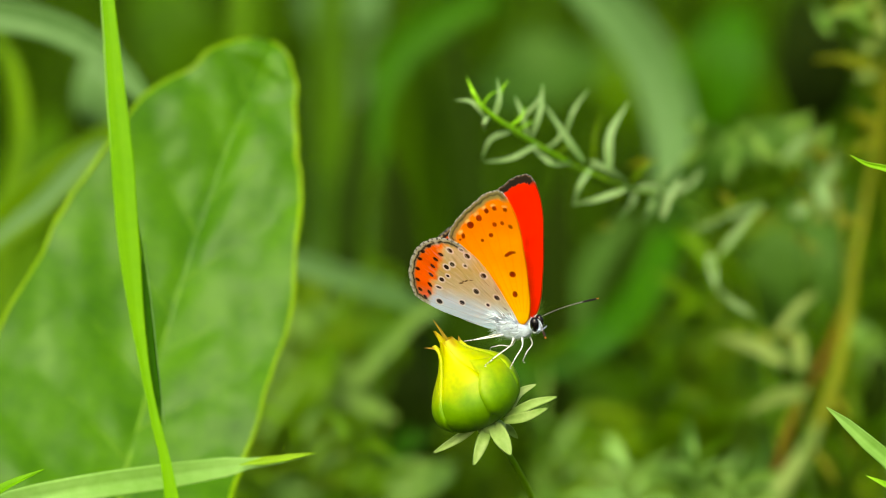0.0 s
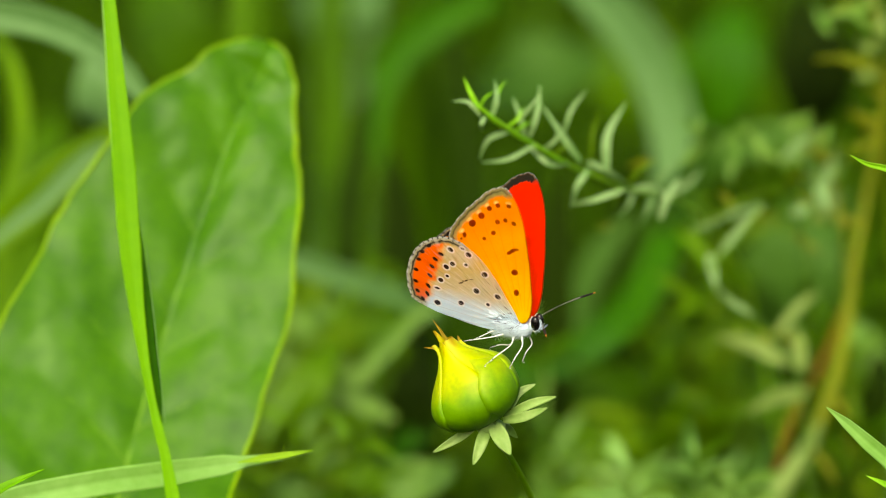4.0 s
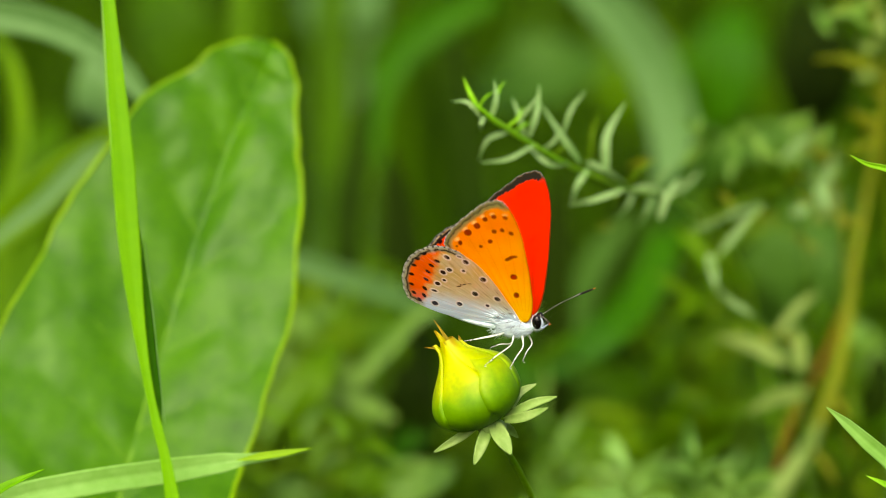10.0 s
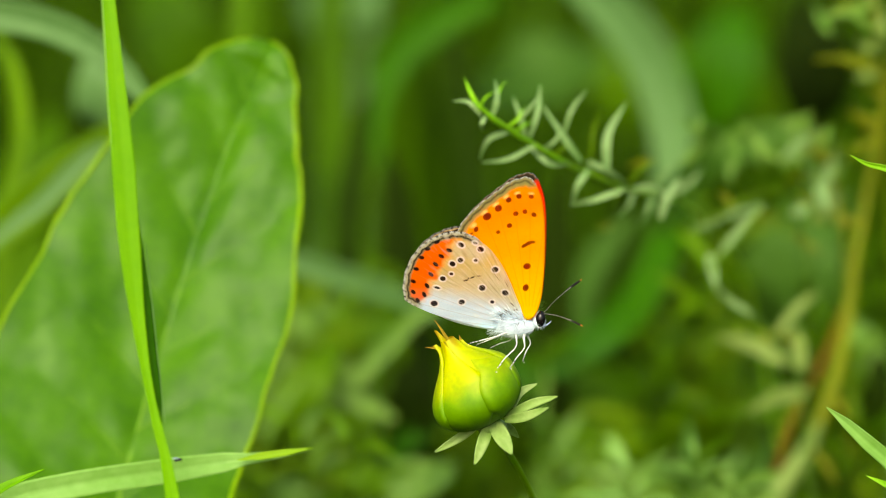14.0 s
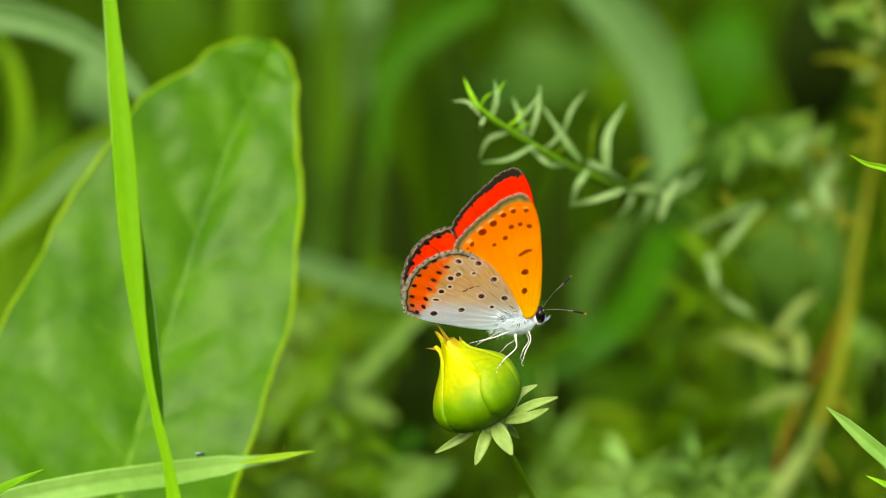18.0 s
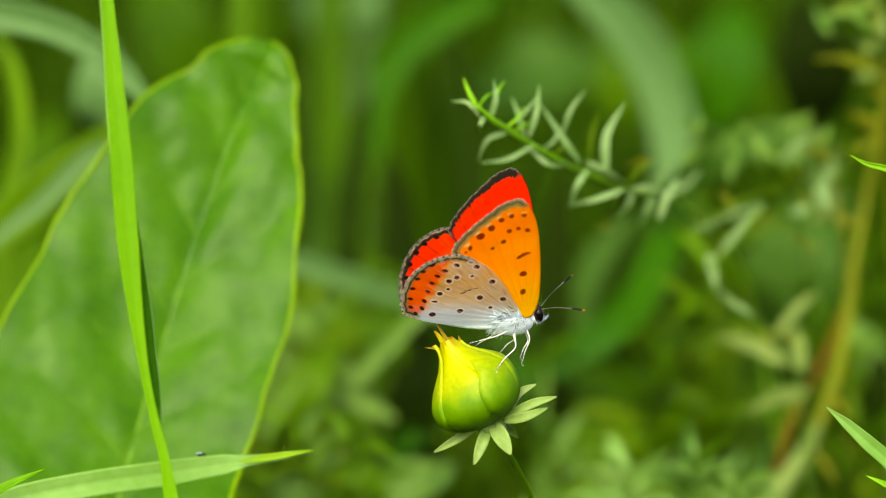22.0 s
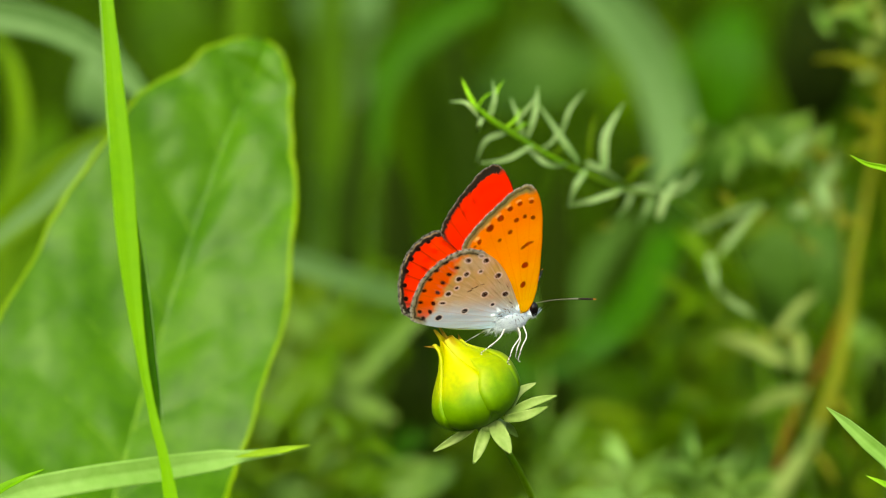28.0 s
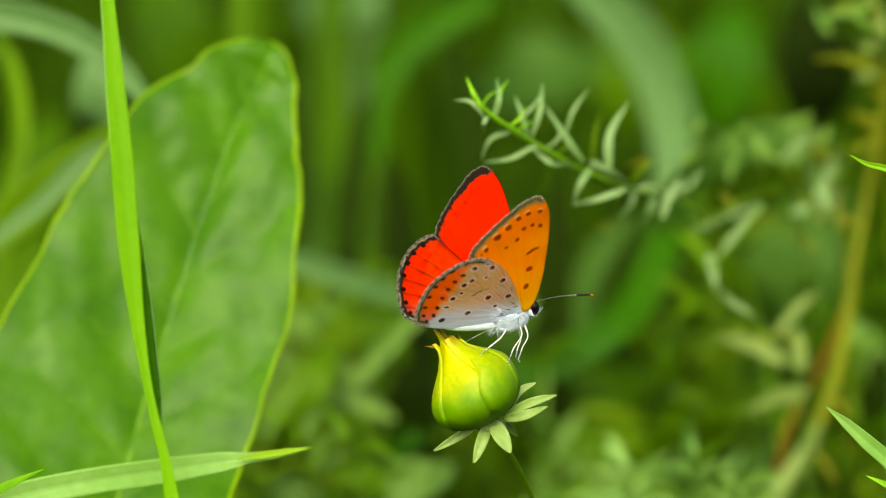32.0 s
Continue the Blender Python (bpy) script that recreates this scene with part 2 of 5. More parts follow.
def bract_colours(verts, ripe=1.0):
    """Yellow where the bract is ripe, most at its lit left front; green below and at its flanks, darkened there as
    shade; ochre at the tip, with faint lengthwise streaks.
    """
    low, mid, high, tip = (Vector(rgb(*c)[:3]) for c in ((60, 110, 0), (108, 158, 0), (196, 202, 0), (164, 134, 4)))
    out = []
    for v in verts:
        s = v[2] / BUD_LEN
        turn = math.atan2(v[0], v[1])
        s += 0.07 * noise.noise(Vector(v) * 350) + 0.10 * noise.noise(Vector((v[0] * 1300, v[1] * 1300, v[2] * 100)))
        # yellow fades away from the left front, a highlight put into the colour
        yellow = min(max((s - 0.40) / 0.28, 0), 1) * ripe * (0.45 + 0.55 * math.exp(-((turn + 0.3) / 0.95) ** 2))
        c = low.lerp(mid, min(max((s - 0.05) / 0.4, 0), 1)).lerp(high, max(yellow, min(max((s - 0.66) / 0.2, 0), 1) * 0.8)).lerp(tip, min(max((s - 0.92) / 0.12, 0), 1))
        out.append((*c, 1))
    return out


def bract(turn, half, reach, flare, lift, bend=0.0):
    """One bract that hugs the bud from its base up: half its angle in degrees, reach as a part of the bud's length."""
    n, k = 26, 12
    top, low = [], []
    for i in range(n + 1):
        u = i / n
        s = u * reach
        r = lift * MM * max(0, math.sin(math.pi * min(u * 1.1, 1))) ** 0.5
        w = radians(half) * (min(1, 0.35 + 2.2 * u)) * (1 - max(0, (u - 0.5) / 0.5) ** 2.2)
        out = flare * MM * max(0, (u - 0.82) / 0.18) ** 2
        for j in range(k + 1):
            v = j / k * 2 - 1
            a = radians(turn) + v * w + bend * max(0, u - 0.8)
            edge = 0.10 * MM * (1 - abs(v) ** 6)
            top.append(bud_place(a, s, r + out + edge + 0.12 * MM))
            low.append(bud_place(a, s, r + out - 0.35 * MM))
    m, row, faces = len(top), k + 1, []
    for i in range(n):
        for j in range(k):
            a, b, c, e = i * row + j, i * row + j + 1, (i + 1) * row + j + 1, (i + 1) * row + j
            faces += [(e, c, b, a), (m + a, m + b, m + c, m + e)]
        for j in (0, k):
            a, e = i * row + j, (i + 1) * row + j
            faces.append((a, e, m + e, m + a) if j else (e, a, m + a, m + e))
    return top + low, faces


def build_bud():
    bud = thing("flower_bud", BUD_BASE, "plump yellow-green flower bud on a thin green stem, closed", "flower bud")
    bud.matrix_basis = Matrix.Translation(BUD_BASE) @ bud_frame
    back = bud.matrix_basis.inverted()
    verts, faces = [], []
    for i in range(31):
        for j in range(32):
            a = 2 * math.pi * j / 32
            verts.append(bud_place(a, i / 30, 0.00001))
    for i in range(30):
        for j in range(32):
            k = (j + 1) % 32
            faces.append((i * 32 + k, i * 32 + j, (i + 1) * 32 + j, (i + 1) * 32 + k))
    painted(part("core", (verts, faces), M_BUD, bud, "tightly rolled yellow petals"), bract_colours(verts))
    for turn, half, reach, flare, lift, bend in ((-26, 50, 1.0, 0.4, 0.06, 0.3), (56, 50, 0.74, 0.0, 0.3, -2.2), (112, 46, 0.92, 0.3, 0.42, -0.8), (-100, 46, 1.0, 1.0, 0.4, 0.0),
                                                 (172, 46, 1.0, 0.9, 0.2, 0.0), (-150, 44, 1.12, 0.7, 0.1, 0.3)):
        g = bract(turn, half, reach, flare, lift, bend)
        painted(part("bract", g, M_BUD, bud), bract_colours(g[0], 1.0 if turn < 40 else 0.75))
    # dry pointed tips where the bud closes
    for x, y, dx, x0, y0 in ((767, 567, 0.5, 795, 612), (751, 616, -0.5, 790, 624), (811, 595, 1.0, 815, 612), (781, 588, -1.0, 800, 616), (798, 598, -1.4, 803, 616)):
        a, b = spot(x0, y0, FOCUS - 0.0005 + dx * MM), spot(x, y, FOCUS + dx * MM)
        g = ribbon([a, (a + b) / 2 + UP * 0.0002, b], [span(13), span(6), span(3.5), span(1)], 10, None, 0.7, 0.00015)
        g = ([back @ p for p in g[0]], g[1])
        ob = painted(part("bract_tip", g, M_BUD, bud, "ochre pointed bract tip"), [rgb(180 - 70 * (k % 77) / 77 + 30 * noise.noise(g[0][k] * 1500), 172 - 92 * (k % 77) / 77 + 30 * noise.noise(g[0][k] * 1500), 6) for k in range(len(g[0]))])
    # outer calyx, spread below the bud
    for (x0, y0), (x1, y1), (x2, y2), w, dd in (((895, 738), (940, 716), (985, 703), 19, -2), ((893, 744), (930, 738), (969, 723), 20, -4), ((905, 722), (918, 697), (948, 681), 17, 3),
                                                ((874, 752), (888, 778), (904, 806), 33, -4), ((862, 758), (852, 785), (838, 823), 25, -3), ((842, 756), (812, 775), (768, 801), 18, 1),
                                                ((830, 752), (808, 757), (790, 757), 12, 3), ((890, 752), (900, 760), (915, 775), 18, 5)):
        p = [spot(x0, y0, FOCUS + dd * 0.3 * MM), spot(x1, y1, FOCUS + dd * 0.8 * MM), spot(x2, y2, FOCUS + dd * MM)]
        g = ribbon(p, [span(w * 0.5), span(w * 0.75), span(w * 0.86), span(w * 0.86), span(w * 0.74), span(w * 0.5), span(w * 0.1)], 24, None, 0.35, 0.0005, (0, 12), 6, 0.05)
        part("calyx_bract", ([back @ q for q in g[0]], g[1]), M_CALYX, bud, "pale green pointed calyx bract")
    foot = ground_under(spot(960, 930), 0.03)
    g = tube([BUD_BASE + bud_axis * 0.0005, spot(885, 782, 0.502), spot(905, 812, 0.508), spot(924, 845, 0.515), spot(944, 890, 0.524), spot(985, 1100, 0.545), foot], [span(8), span(6), span(5.5), span(5.5), span(6), span(8), span(10)], 40, 10)
    part("stem", ([back @ q for q in g[0]], g[1]), M_STEM, bud)
    g = ball(BUD_BASE - bud_axis * 0.0002, 0.0022, 0.0022, 0.0012)
    part("receptacle", ([back @ q for q in g[0]], g[1]), M_CALYX, bud)
    return bud


BUD = build_bud()


# ---- grass blades and leaves
def grass_blade(path, widths, material, label, d, turns=(0, 0), fold=0.3, name="grass_blade", rooted=True, lean=0.0, ribs=0.03, group="meadow grass blades", n=26, parts_of=None):
    """A blade through places of the field (x, y[, depth]); it grows from the ground unless its root is in view."""
    pts = [spot(p[0], p[1], p[2] if len(p) > 2 else d) for p in path]
    ws = [span(w, d) for w in widths]
    if rooted:
        foot = ground_under(pts[0], lean)
        pts = [foot, foot.lerp(pts[0], 0.55) + Vector((lean * -0.2, 0, 0))] + pts
        ws = [ws[0] * 0.7, ws[0]] + ws
    base = pts[0]
    ob = thing(name, base, label, "grass" if "grass" in name else "leaf", group)
    part("blade", ribbon(pts, ws, n + (10 if rooted else 0), None, fold, span(2.0, d), turns, 8, ribs, base), material, ob)
    a = [p - base for p in curve_points(pts, n)]
    part("midrib", tube([p + AHEAD * (ws[-2] * fold * 0.3) for p in a[:-1]], [span(2.4, d), span(0.8, d)], n, 5), material, ob)
    return ob


def build_tall_blade():
    """The upright blade in front: a bright face, and a half that is folded back below."""
    d = 0.482
    path = [(312, 930), (304, 882), (289, 800), (276, 750), (265.5, 700), (256, 650), (248, 600), (241, 550), (235, 500), (230, 450), (225, 400), (218, 300), (208, 200), (199, 100), (190, 0), (180, -120), (176, -190)]
    widths = (27, 25, 18, 17, 15, 17, 22, 27, 33, 38, 40, 41, 38, 31, 25, 12, 2)
    pts = [spot(x, y, d) for x, y in path]
    foot = ground_under(pts[0], 0.02)
    ob = thing("grass_blade", foot, "tall bright green grass blade, folded lengthwise, upright", "grass", "meadow grass blades")
    ws = [span(w, d) for w in (24, 27) + widths]
    part("blade", ribbon([foot, foot.lerp(pts[0], 0.6)] + pts, ws, 90, None, 0.12, 0.00018, (-8, -4), 10, 0.006, foot), M_GRASS, ob)
    fold = [(286, 752), (281, 715), (276, 680), (270, 640), (264, 590), (259, 540), (254, 490), (250, 440), (246, 390)]
    fp = [spot(x - 2, y, d + 0.0012) for x, y in fold]
    # same blade in a darker green: the fold's shade is in the colour
    part("folded_edge", ribbon(fp, [span(w, d) for w in (2, 12, 17, 19, 20, 18, 14, 7, 2)], 50, None, 0.1, 0.0002, (-34, -34), 6, 0.01, foot), M_GRASS_LUSH, ob, "folded half of the blade, coloured darker as shaded")
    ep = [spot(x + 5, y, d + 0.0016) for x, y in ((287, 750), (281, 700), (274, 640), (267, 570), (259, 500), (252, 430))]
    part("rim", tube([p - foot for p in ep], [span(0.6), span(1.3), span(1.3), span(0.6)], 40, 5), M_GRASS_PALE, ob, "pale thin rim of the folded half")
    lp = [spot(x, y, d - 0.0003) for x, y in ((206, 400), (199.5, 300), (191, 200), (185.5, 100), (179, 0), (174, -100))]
    # the edge highlight is drawn as a thin tube of paler green
    part("left_rim", tube([p - foot for p in lp], [span(0.4), span(1.3), span(1.5), span(0.8)], 60, 5), M_GRASS_FRESH, ob, "rim coloured pale as the lit edge of the blade")
    return ob


TALL_BLADE = build_tall_blade()


def build_dock_leaf():
    """The broad leaf: midrib line, half-widths on both sides, quilted between its side veins, with a wavy yellowish
    rim.
    Both halves lean forward from the midrib, by slopes set for their brightness from the camera."""
    D0 = 0.555
    rib = [spot(x, y, d) for x, y, d in ((150, 1120, 0.53), (190, 960, 0.54), (232, 800, 0.548), (285, 620, 0.555), (345, 430, 0.560), (412, 240, 0.565), (458, 130, 0.568), (480, 72, 0.569))]
    left = (150, 215, 255, 278, 280, 268, 240, 208, 170, 112, 84, 66)
    right = (130, 165, 185, 192, 198, 202, 194, 164, 122, 84, 58, 50)
    foot = ground_under(rib[0], -0.03)
    ob = thing("dock_leaf", foot, "large upright green dock leaf with quilted surface and yellowish rim", "leaf")
    n, k = 150, 34
    pts = curve_points(rib, n)
    top, low, faces = [], [], []
    for i, p in enumerate(pts):
        u = i / n
        t = (pts[min(i + 1, n)] - pts[max(i - 1, 0)]).normalized()
        side = t.cross(-AHEAD).normalized()
        nor = side.cross(t).normalized()
        for j in range(2 * k + 1):
            v = j / k - 1
            av = abs(v)
            half = span(lerp_list(left, u) if v < 0 else lerp_list(right, u), D0)
            wob = 1 + 0.012 * math.sin(u * 38 + v) + 0.03 * noise.noise(Vector((u * 9, v * 0.5, 2))) + 0.012 * noise.noise(Vector((u * 60, v * 0.5, 4))) - (0.06 * math.exp(-((u - 0.715) / 0.014) ** 2) if v > 0 else 0)
            w = v * half * wob * math.sqrt(max(0.0004, 1 - (max(0, u - 0.87) / 0.13) ** 2))
            ph = u * 9.5 - av * 1.25 + (0.45 if v < 0 else 0.0) + 0.16 * noise.noise(Vector((u * 6, v * 2.5, 8)))
            h = 0.00042 * abs(math.sin(ph * math.pi)) ** 0.8 * (1 - av ** 3) * min(1, av * 5) * min(1, max(0, 0.86 - u) * 5)
            qx, qy = w * 1000, u * 98
            h += 0.0011 * noise.noise(Vector(((qx + qy * 0.5) / 9, (qy - qx * 0.5) / 14, 0))) + 0.00026 * noise.noise(Vector((qx / 3.6, qy / 3.0, 5))) + 0.00004 * noise.noise(Vector((qx / 1.8, qy / 1.6, 7)))
            h += 0.0009 * math.sin(u * 31 + (2 if v > 0 else 0)) * av ** 4
            h -= 0.00025 * max(0, 1 - av * 9)
            h += abs(w) * (0.15 if v < 0 else 0.22) - 0.0006 * av ** 3
            q = p + side * w + nor * h - foot
            top.append(q + nor * 0.00012)
            low.append(q - nor * 0.00012)
    m, row = len(top), 2 * k + 1
    for i in range(n):
        for j in range(2 * k):
            a, b, c, e = i * row + j, i * row + j + 1, (i + 1) * row + j + 1, (i + 1) * row + j
            faces += [(a, b, c, e), (m + e, m + c, m + b, m + a)]
    part("leaf_blade", (top + low, faces), M_DOCK, ob)
    rim = [span(3.2 + 4 * abs(noise.noise(Vector((i * 0.9, 3, 1)))), D0) for i in range(22)] + [span(2, D0)]
    for s in (0, 2 * k):
        e = [(top[i * row + s] + low[i * row + s]) / 2 for i in range(0, n + 1, 3)]
        part("leaf_rim", tube(e, rim, 110, 6), M_DOCK_EDGE, ob, "yellow-green leaf rim")
    mid = [(low[i * row + k]) for i in range(0, n + 1, 10)]
    part("midrib", tube([q + AHEAD * 0.0003 for q in mid], [span(11, D0), span(7, D0), span(4.5, D0), span(1.5, D0)], 50, 8), M_DOCK_RIB, ob)
    part("petiole", tube([Vector((0, 0, 0)), (rib[0] - foot) * 0.5 + Vector((-0.01, 0, 0)), mid[0]], [span(22), span(18), span(15)], 16, 8), M_DOCK_RIB, ob)
    for sgn in (-1, 1):
        for c in range(1, 9):
            line = []
            for s in range(9):
                f = s / 8 * 0.82
                ii = (c + f * 1.25 - (0.45 if sgn < 0 else 0.0)) / 9.5 * n
                if 4 < ii < n - 6:
                    line.append(top[int(ii) * row + k + int(sgn * f * k)] + AHEAD * 0.00012)
            if len(line) > 4:
                part("side_vein", tube(line, [span(2.6, D0), span(0.8, D0)], 18, 5), M_DOCK_RIB, ob)
    return ob


DOCK = build_dock_leaf()

LOW_BLADE = grass_blade([(-60, 925, 0.505), (20, 892, 0.51), (150, 864, 0.513), (300, 843, 0.516), (400, 828, 0.518), (440, 822, 0.518), (500, 814, 0.519), (557, 803, 0.52)], (48, 46, 46, 46, 36, 21, 13, 1), M_GRASS_FRESH,
                        "arching pale green grass blade with a pointed tip", 0.515, (-10, 25), 0.35, rooted=True, lean=-0.05)
tip = [spot(x, y, 0.5165) for x, y in ((424, 823), (465, 817), (512, 810), (558, 802))]
part("tip", ribbon(tip, [span(w, 0.515) for w in (1, 14, 12, 1)], 14, None, 0.3, 0.0002, (10, 25), 6, 0.02, LOW_BLADE.location), M_DOCK_EDGE, LOW_BLADE, "bright green folded tip of the blade")
grass_blade([(-40, 905), (0, 868), (35, 850), (78, 831)], (16, 17, 12, 1), M_GRASS, "bright green grass tip", 0.5, (20, 30), 0.4, lean=-0.03)
RIGHT_BLADE = grass_blade([(1640, 905), (1580, 822), (1535, 782), (1497, 748), (1463, 721)], (30, 29, 27, 18, 1.5), M_GRASS_FRESH, "short fresh green leaf tip with pale middle stripe", 0.5, (0, 15), 0.35, lean=0.03)
grass_blade([(1640, 900), (1585, 866), (1533, 842)], (20, 16, 1), M_SPRIG_TIP, "small fresh green leaf tip", 0.5, lean=0.03)
grass_blade([(1680, 420), (1630, 330), (1568, 298), (1535, 290), (1505, 275)], (15, 14, 12, 8, 1), M_SPRIG_TIP, "thin fresh green leaf tip", 0.5, (0, 30), 0.35, lean=0.05)

# blurred blades behind
BACK = (
    ([(330, 900, 0.7), (310, 500, 0.66), (262, 182), (215, 122), (130, 62), (0, 26), (-120, 30)], (20, 30, 24, 42, 56, 58, 40), M_GRASS_PALE, "pale green arching grass blade", 0.61),
    ([(-20, 900), (0, 500), (18, 340), (38, 240), (22, 120), (-20, 40)], (20, 24, 30, 34, 28, 8), M_GRASS_SUN, "yellow-green curved grass blade", 0.68),
    ([(-200, 700), (-60, 450), (40, 372), (110, 312), (190, 248), (240, 215)], (60, 70, 84, 76, 56, 26), M_GRASS_SUN, "yellow-green slanting grass blade", 0.64),
    ([(-60, 470), (20, 400), (70, 362), (120, 312), (165, 268), (190, 250)], (16, 22, 30, 34, 28, 8), M_GRASS_PALE, "pale green slanting grass blade", 0.63),
    ([(-90, 900), (-50, 640), (0, 540), (40, 470), (70, 420)], (60, 80, 80, 60, 20), M_GRASS_MID, "deep green leaf blade", 0.72),
    ([(420, 900), (422, 500), (424, 100), (424, 0), (420, -120)], (36, 36, 36, 34, 20), M_GRASS_DEEP, "upright mid-green grass blade", 0.72),
    ([(600, 900), (600, 600), (592, 300), (585, 0), (580, -150)], (40, 44, 50, 54, 40), M_GRASS_MID, "upright mid-green grass blade", 0.85),
    ([(760, 900), (740, 560), (705, 360), (668, 240), (690, 120), (770, 40), (880, -10)], (14, 12, 10, 26, 62, 70, 40), M_GRASS_LUSH, "tall bent green grass blade", 0.80),
    ([(430, 900), (450, 500), (456, 200), (446, 60), (440, -100)], (30, 36, 44, 50, 40), M_GRASS_MID, "upright mid-green grass blade", 0.9),
    # dark blades added where only shaded depth lies
    ([(640, 900), (625, 600), (622, 350), (640, 240), (660, 150)], (50, 56, 56, 40, 10), M_GRASS_SHADED, "grass blade coloured dark for shaded depth", 0.78),
    ([(745, 900), (738, 700), (715, 480), (700, 340), (690, 260)], (40, 84, 76, 50, 10), M_GRASS_GAP, "grass blade coloured dark for shaded depth", 0.76),
    ([(985, 900), (985, 640), (980, 530), (985, 410), (1005, 300)], (40, 60, 70, 60, 10), M_GRASS_GAP, "grass blade coloured dark for shaded depth", 0.73),
    ([(1090, 900), (1100, 720), (1110, 620), (1120, 520)], (50, 60, 50, 10), M_GRASS_GAP, "grass blade coloured dark for shaded depth", 0.74),
    ([(830, 900), (835, 500), (828, 250), (800, 60), (790, -90)], (50, 50, 46, 46, 30), M_GRASS_SHADED, "dark green grass blade", 0.9),
    ([(1150, 900, 0.84), (1166, 650, 0.82), (1178, 450), (1195, 320), (1190, 210), (1150, 100), (1080, 10), (990, -70)], (30, 34, 42, 66, 88, 92, 86, 60), M_GRASS_PALE, "broad pale arching grass blade", 0.78),
    ([(700, 800, 0.71), (850, 690, 0.71), (975, 648, 0.71), (1072, 592, 0.71), (1142, 512, 0.72), (1182, 415, 0.73), (1200, 320, 0.74)], (40, 50, 56, 66, 64, 54, 34), M_GRASS_LUSH, "broad curved green grass blade", 0.71),
    ([(1010, 900), (1005, 700), (1020, 560), (1065, 450), (1120, 380)], (40, 48, 56, 50, 14), M_DULL, "pale grass blade behind the butterfly", 0.78),
    ([(460, 440), (540, 468), (620, 494), (700, 520), (790, 570)], (30, 42, 46, 42, 10), M_GRASS_PALE, "greyish green fallen blade", 0.70),
    ([(800, 520), (740, 560), (680, 620), (615, 685), (560, 725)], (10, 24, 30, 28, 8), M_SPRIG, "pale green slanting grass blade", 0.69),
    ([(520, 690), (590, 700), (640, 715), (700, 742)], (16, 30, 34, 12), M_SPRIG, "pale leaf end among the stems", 0.69),
    ([(450, 510), (510, 550), (555, 600), (575, 660)], (16, 28, 30, 10), M_SPRIG, "pale green slanting blade", 0.70),
    ([(620, 520), (590, 580), (565, 640), (550, 720)], (10, 22, 24, 10), M_GRASS_SUN, "yellow-green slanting grass blade", 0.70),
    ([(1110, 520, 0.74), (1160, 400, 0.73), (1220, 318, 0.72), (1310, 262, 0.71), (1400, 238, 0.71), (1480, 262, 0.71)], (30, 44, 54, 58, 46, 10), M_DULL, "broad hazy green arching blade", 0.72),
    ([(560, 760), (590, 650), (575, 580), (530, 520)], (18, 24, 22, 8), M_GRASS_DEEP, "green grass blade low in the sward", 0.72),
    ([(640, 900), (600, 760), (650, 640), (672, 560)], (14, 20, 20, 6), M_GRASS_DEEP, "green grass blade low in the sward", 0.74),
)
BACK_BLADES = []
for path, widths, mat, label, d in BACK:
    BACK_BLADES.append(grass_blade(path, widths, mat, label, d, (random.uniform(-15, 15), random.uniform(-25, 25)), 0.3))


def broad_leaf(x, y, d, w, h, turn, material, label):
    """A broad soft leaf on its own stalk, far behind."""
    c = spot(x, y, d)
    a = radians(turn)
    along = (UP * math.cos(a) + RIGHT * math.sin(a)) * span(h, d) * 0.5
    foot = ground_under(c - along * 1.2, -along.x)
    ob = thing("broad_leaf", foot, label, "leaf", "broad leaves behind")
    p = [c - along, c - along * 0.4 - AHEAD * 0.01, c + along * 0.3 - AHEAD * 0.012, c + along]
    part("blade", ribbon(p, [span(w * f, d) for f in (0.1, 0.65, 0.95, 1.0, 0.8, 0.5, 0.05)], 24, -AHEAD + UP * 0.5, 0.15, 0.0003, (0, 0), 10, 0.02, foot, 0.03), material, ob)
    part("petiole", tube([Vector((0, 0, 0)), (p[0] - foot) * 0.5, p[0] - foot], [0.0016, 0.0013, 0.001], 12, 6), material, ob)
    return ob


broad_leaf(185, 160, 0.72, 86, 190, 4, M_GRASS_PALE, "small pale bluish green leaf")
broad_leaf(650, 20, 0.95, 60, 140, 10, M_GRASS_PALE, "small pale bluish green leaf")
broad_leaf(558, 20, 0.95, 50, 90, -10, M_GRASS_PALE, "small pale bluish green leaf")
broad_leaf(960, 130, 0.95, 150, 240, 75, M_DULL, "soft grey-green broad leaf")
broad_leaf(1270, 120, 0.95, 150, 240, 20, M_GRASS_LUSH, "soft mid-green broad leaf")
# two dark leaves added in place of shaded hollows
broad_leaf(1430, 110, 0.86, 150, 260, -10, M_GRASS_GAP, "leaf coloured dark for the shaded depth")
broad_leaf(1535, 710, 0.74, 70, 200, 12, M_GRASS_GAP, "leaf coloured dark for the shade behind the stem")
broad_leaf(1120, 120, 1.05, 160, 260, -20, M_GRASS_DEEP, "soft mid-green broad leaf")
broad_leaf(1420, 420, 0.9, 130, 220, 50, M_DULL, "soft dark green broad leaf")
broad_leaf(1090, 872, 0.70, 110, 340, 82, M_SPRIG, "soft grey-green broad leaf low down")
broad_leaf(1540, 640, 0.75, 70, 190, -30, M_SPRIG, "soft grey-green leaf beside the stem")


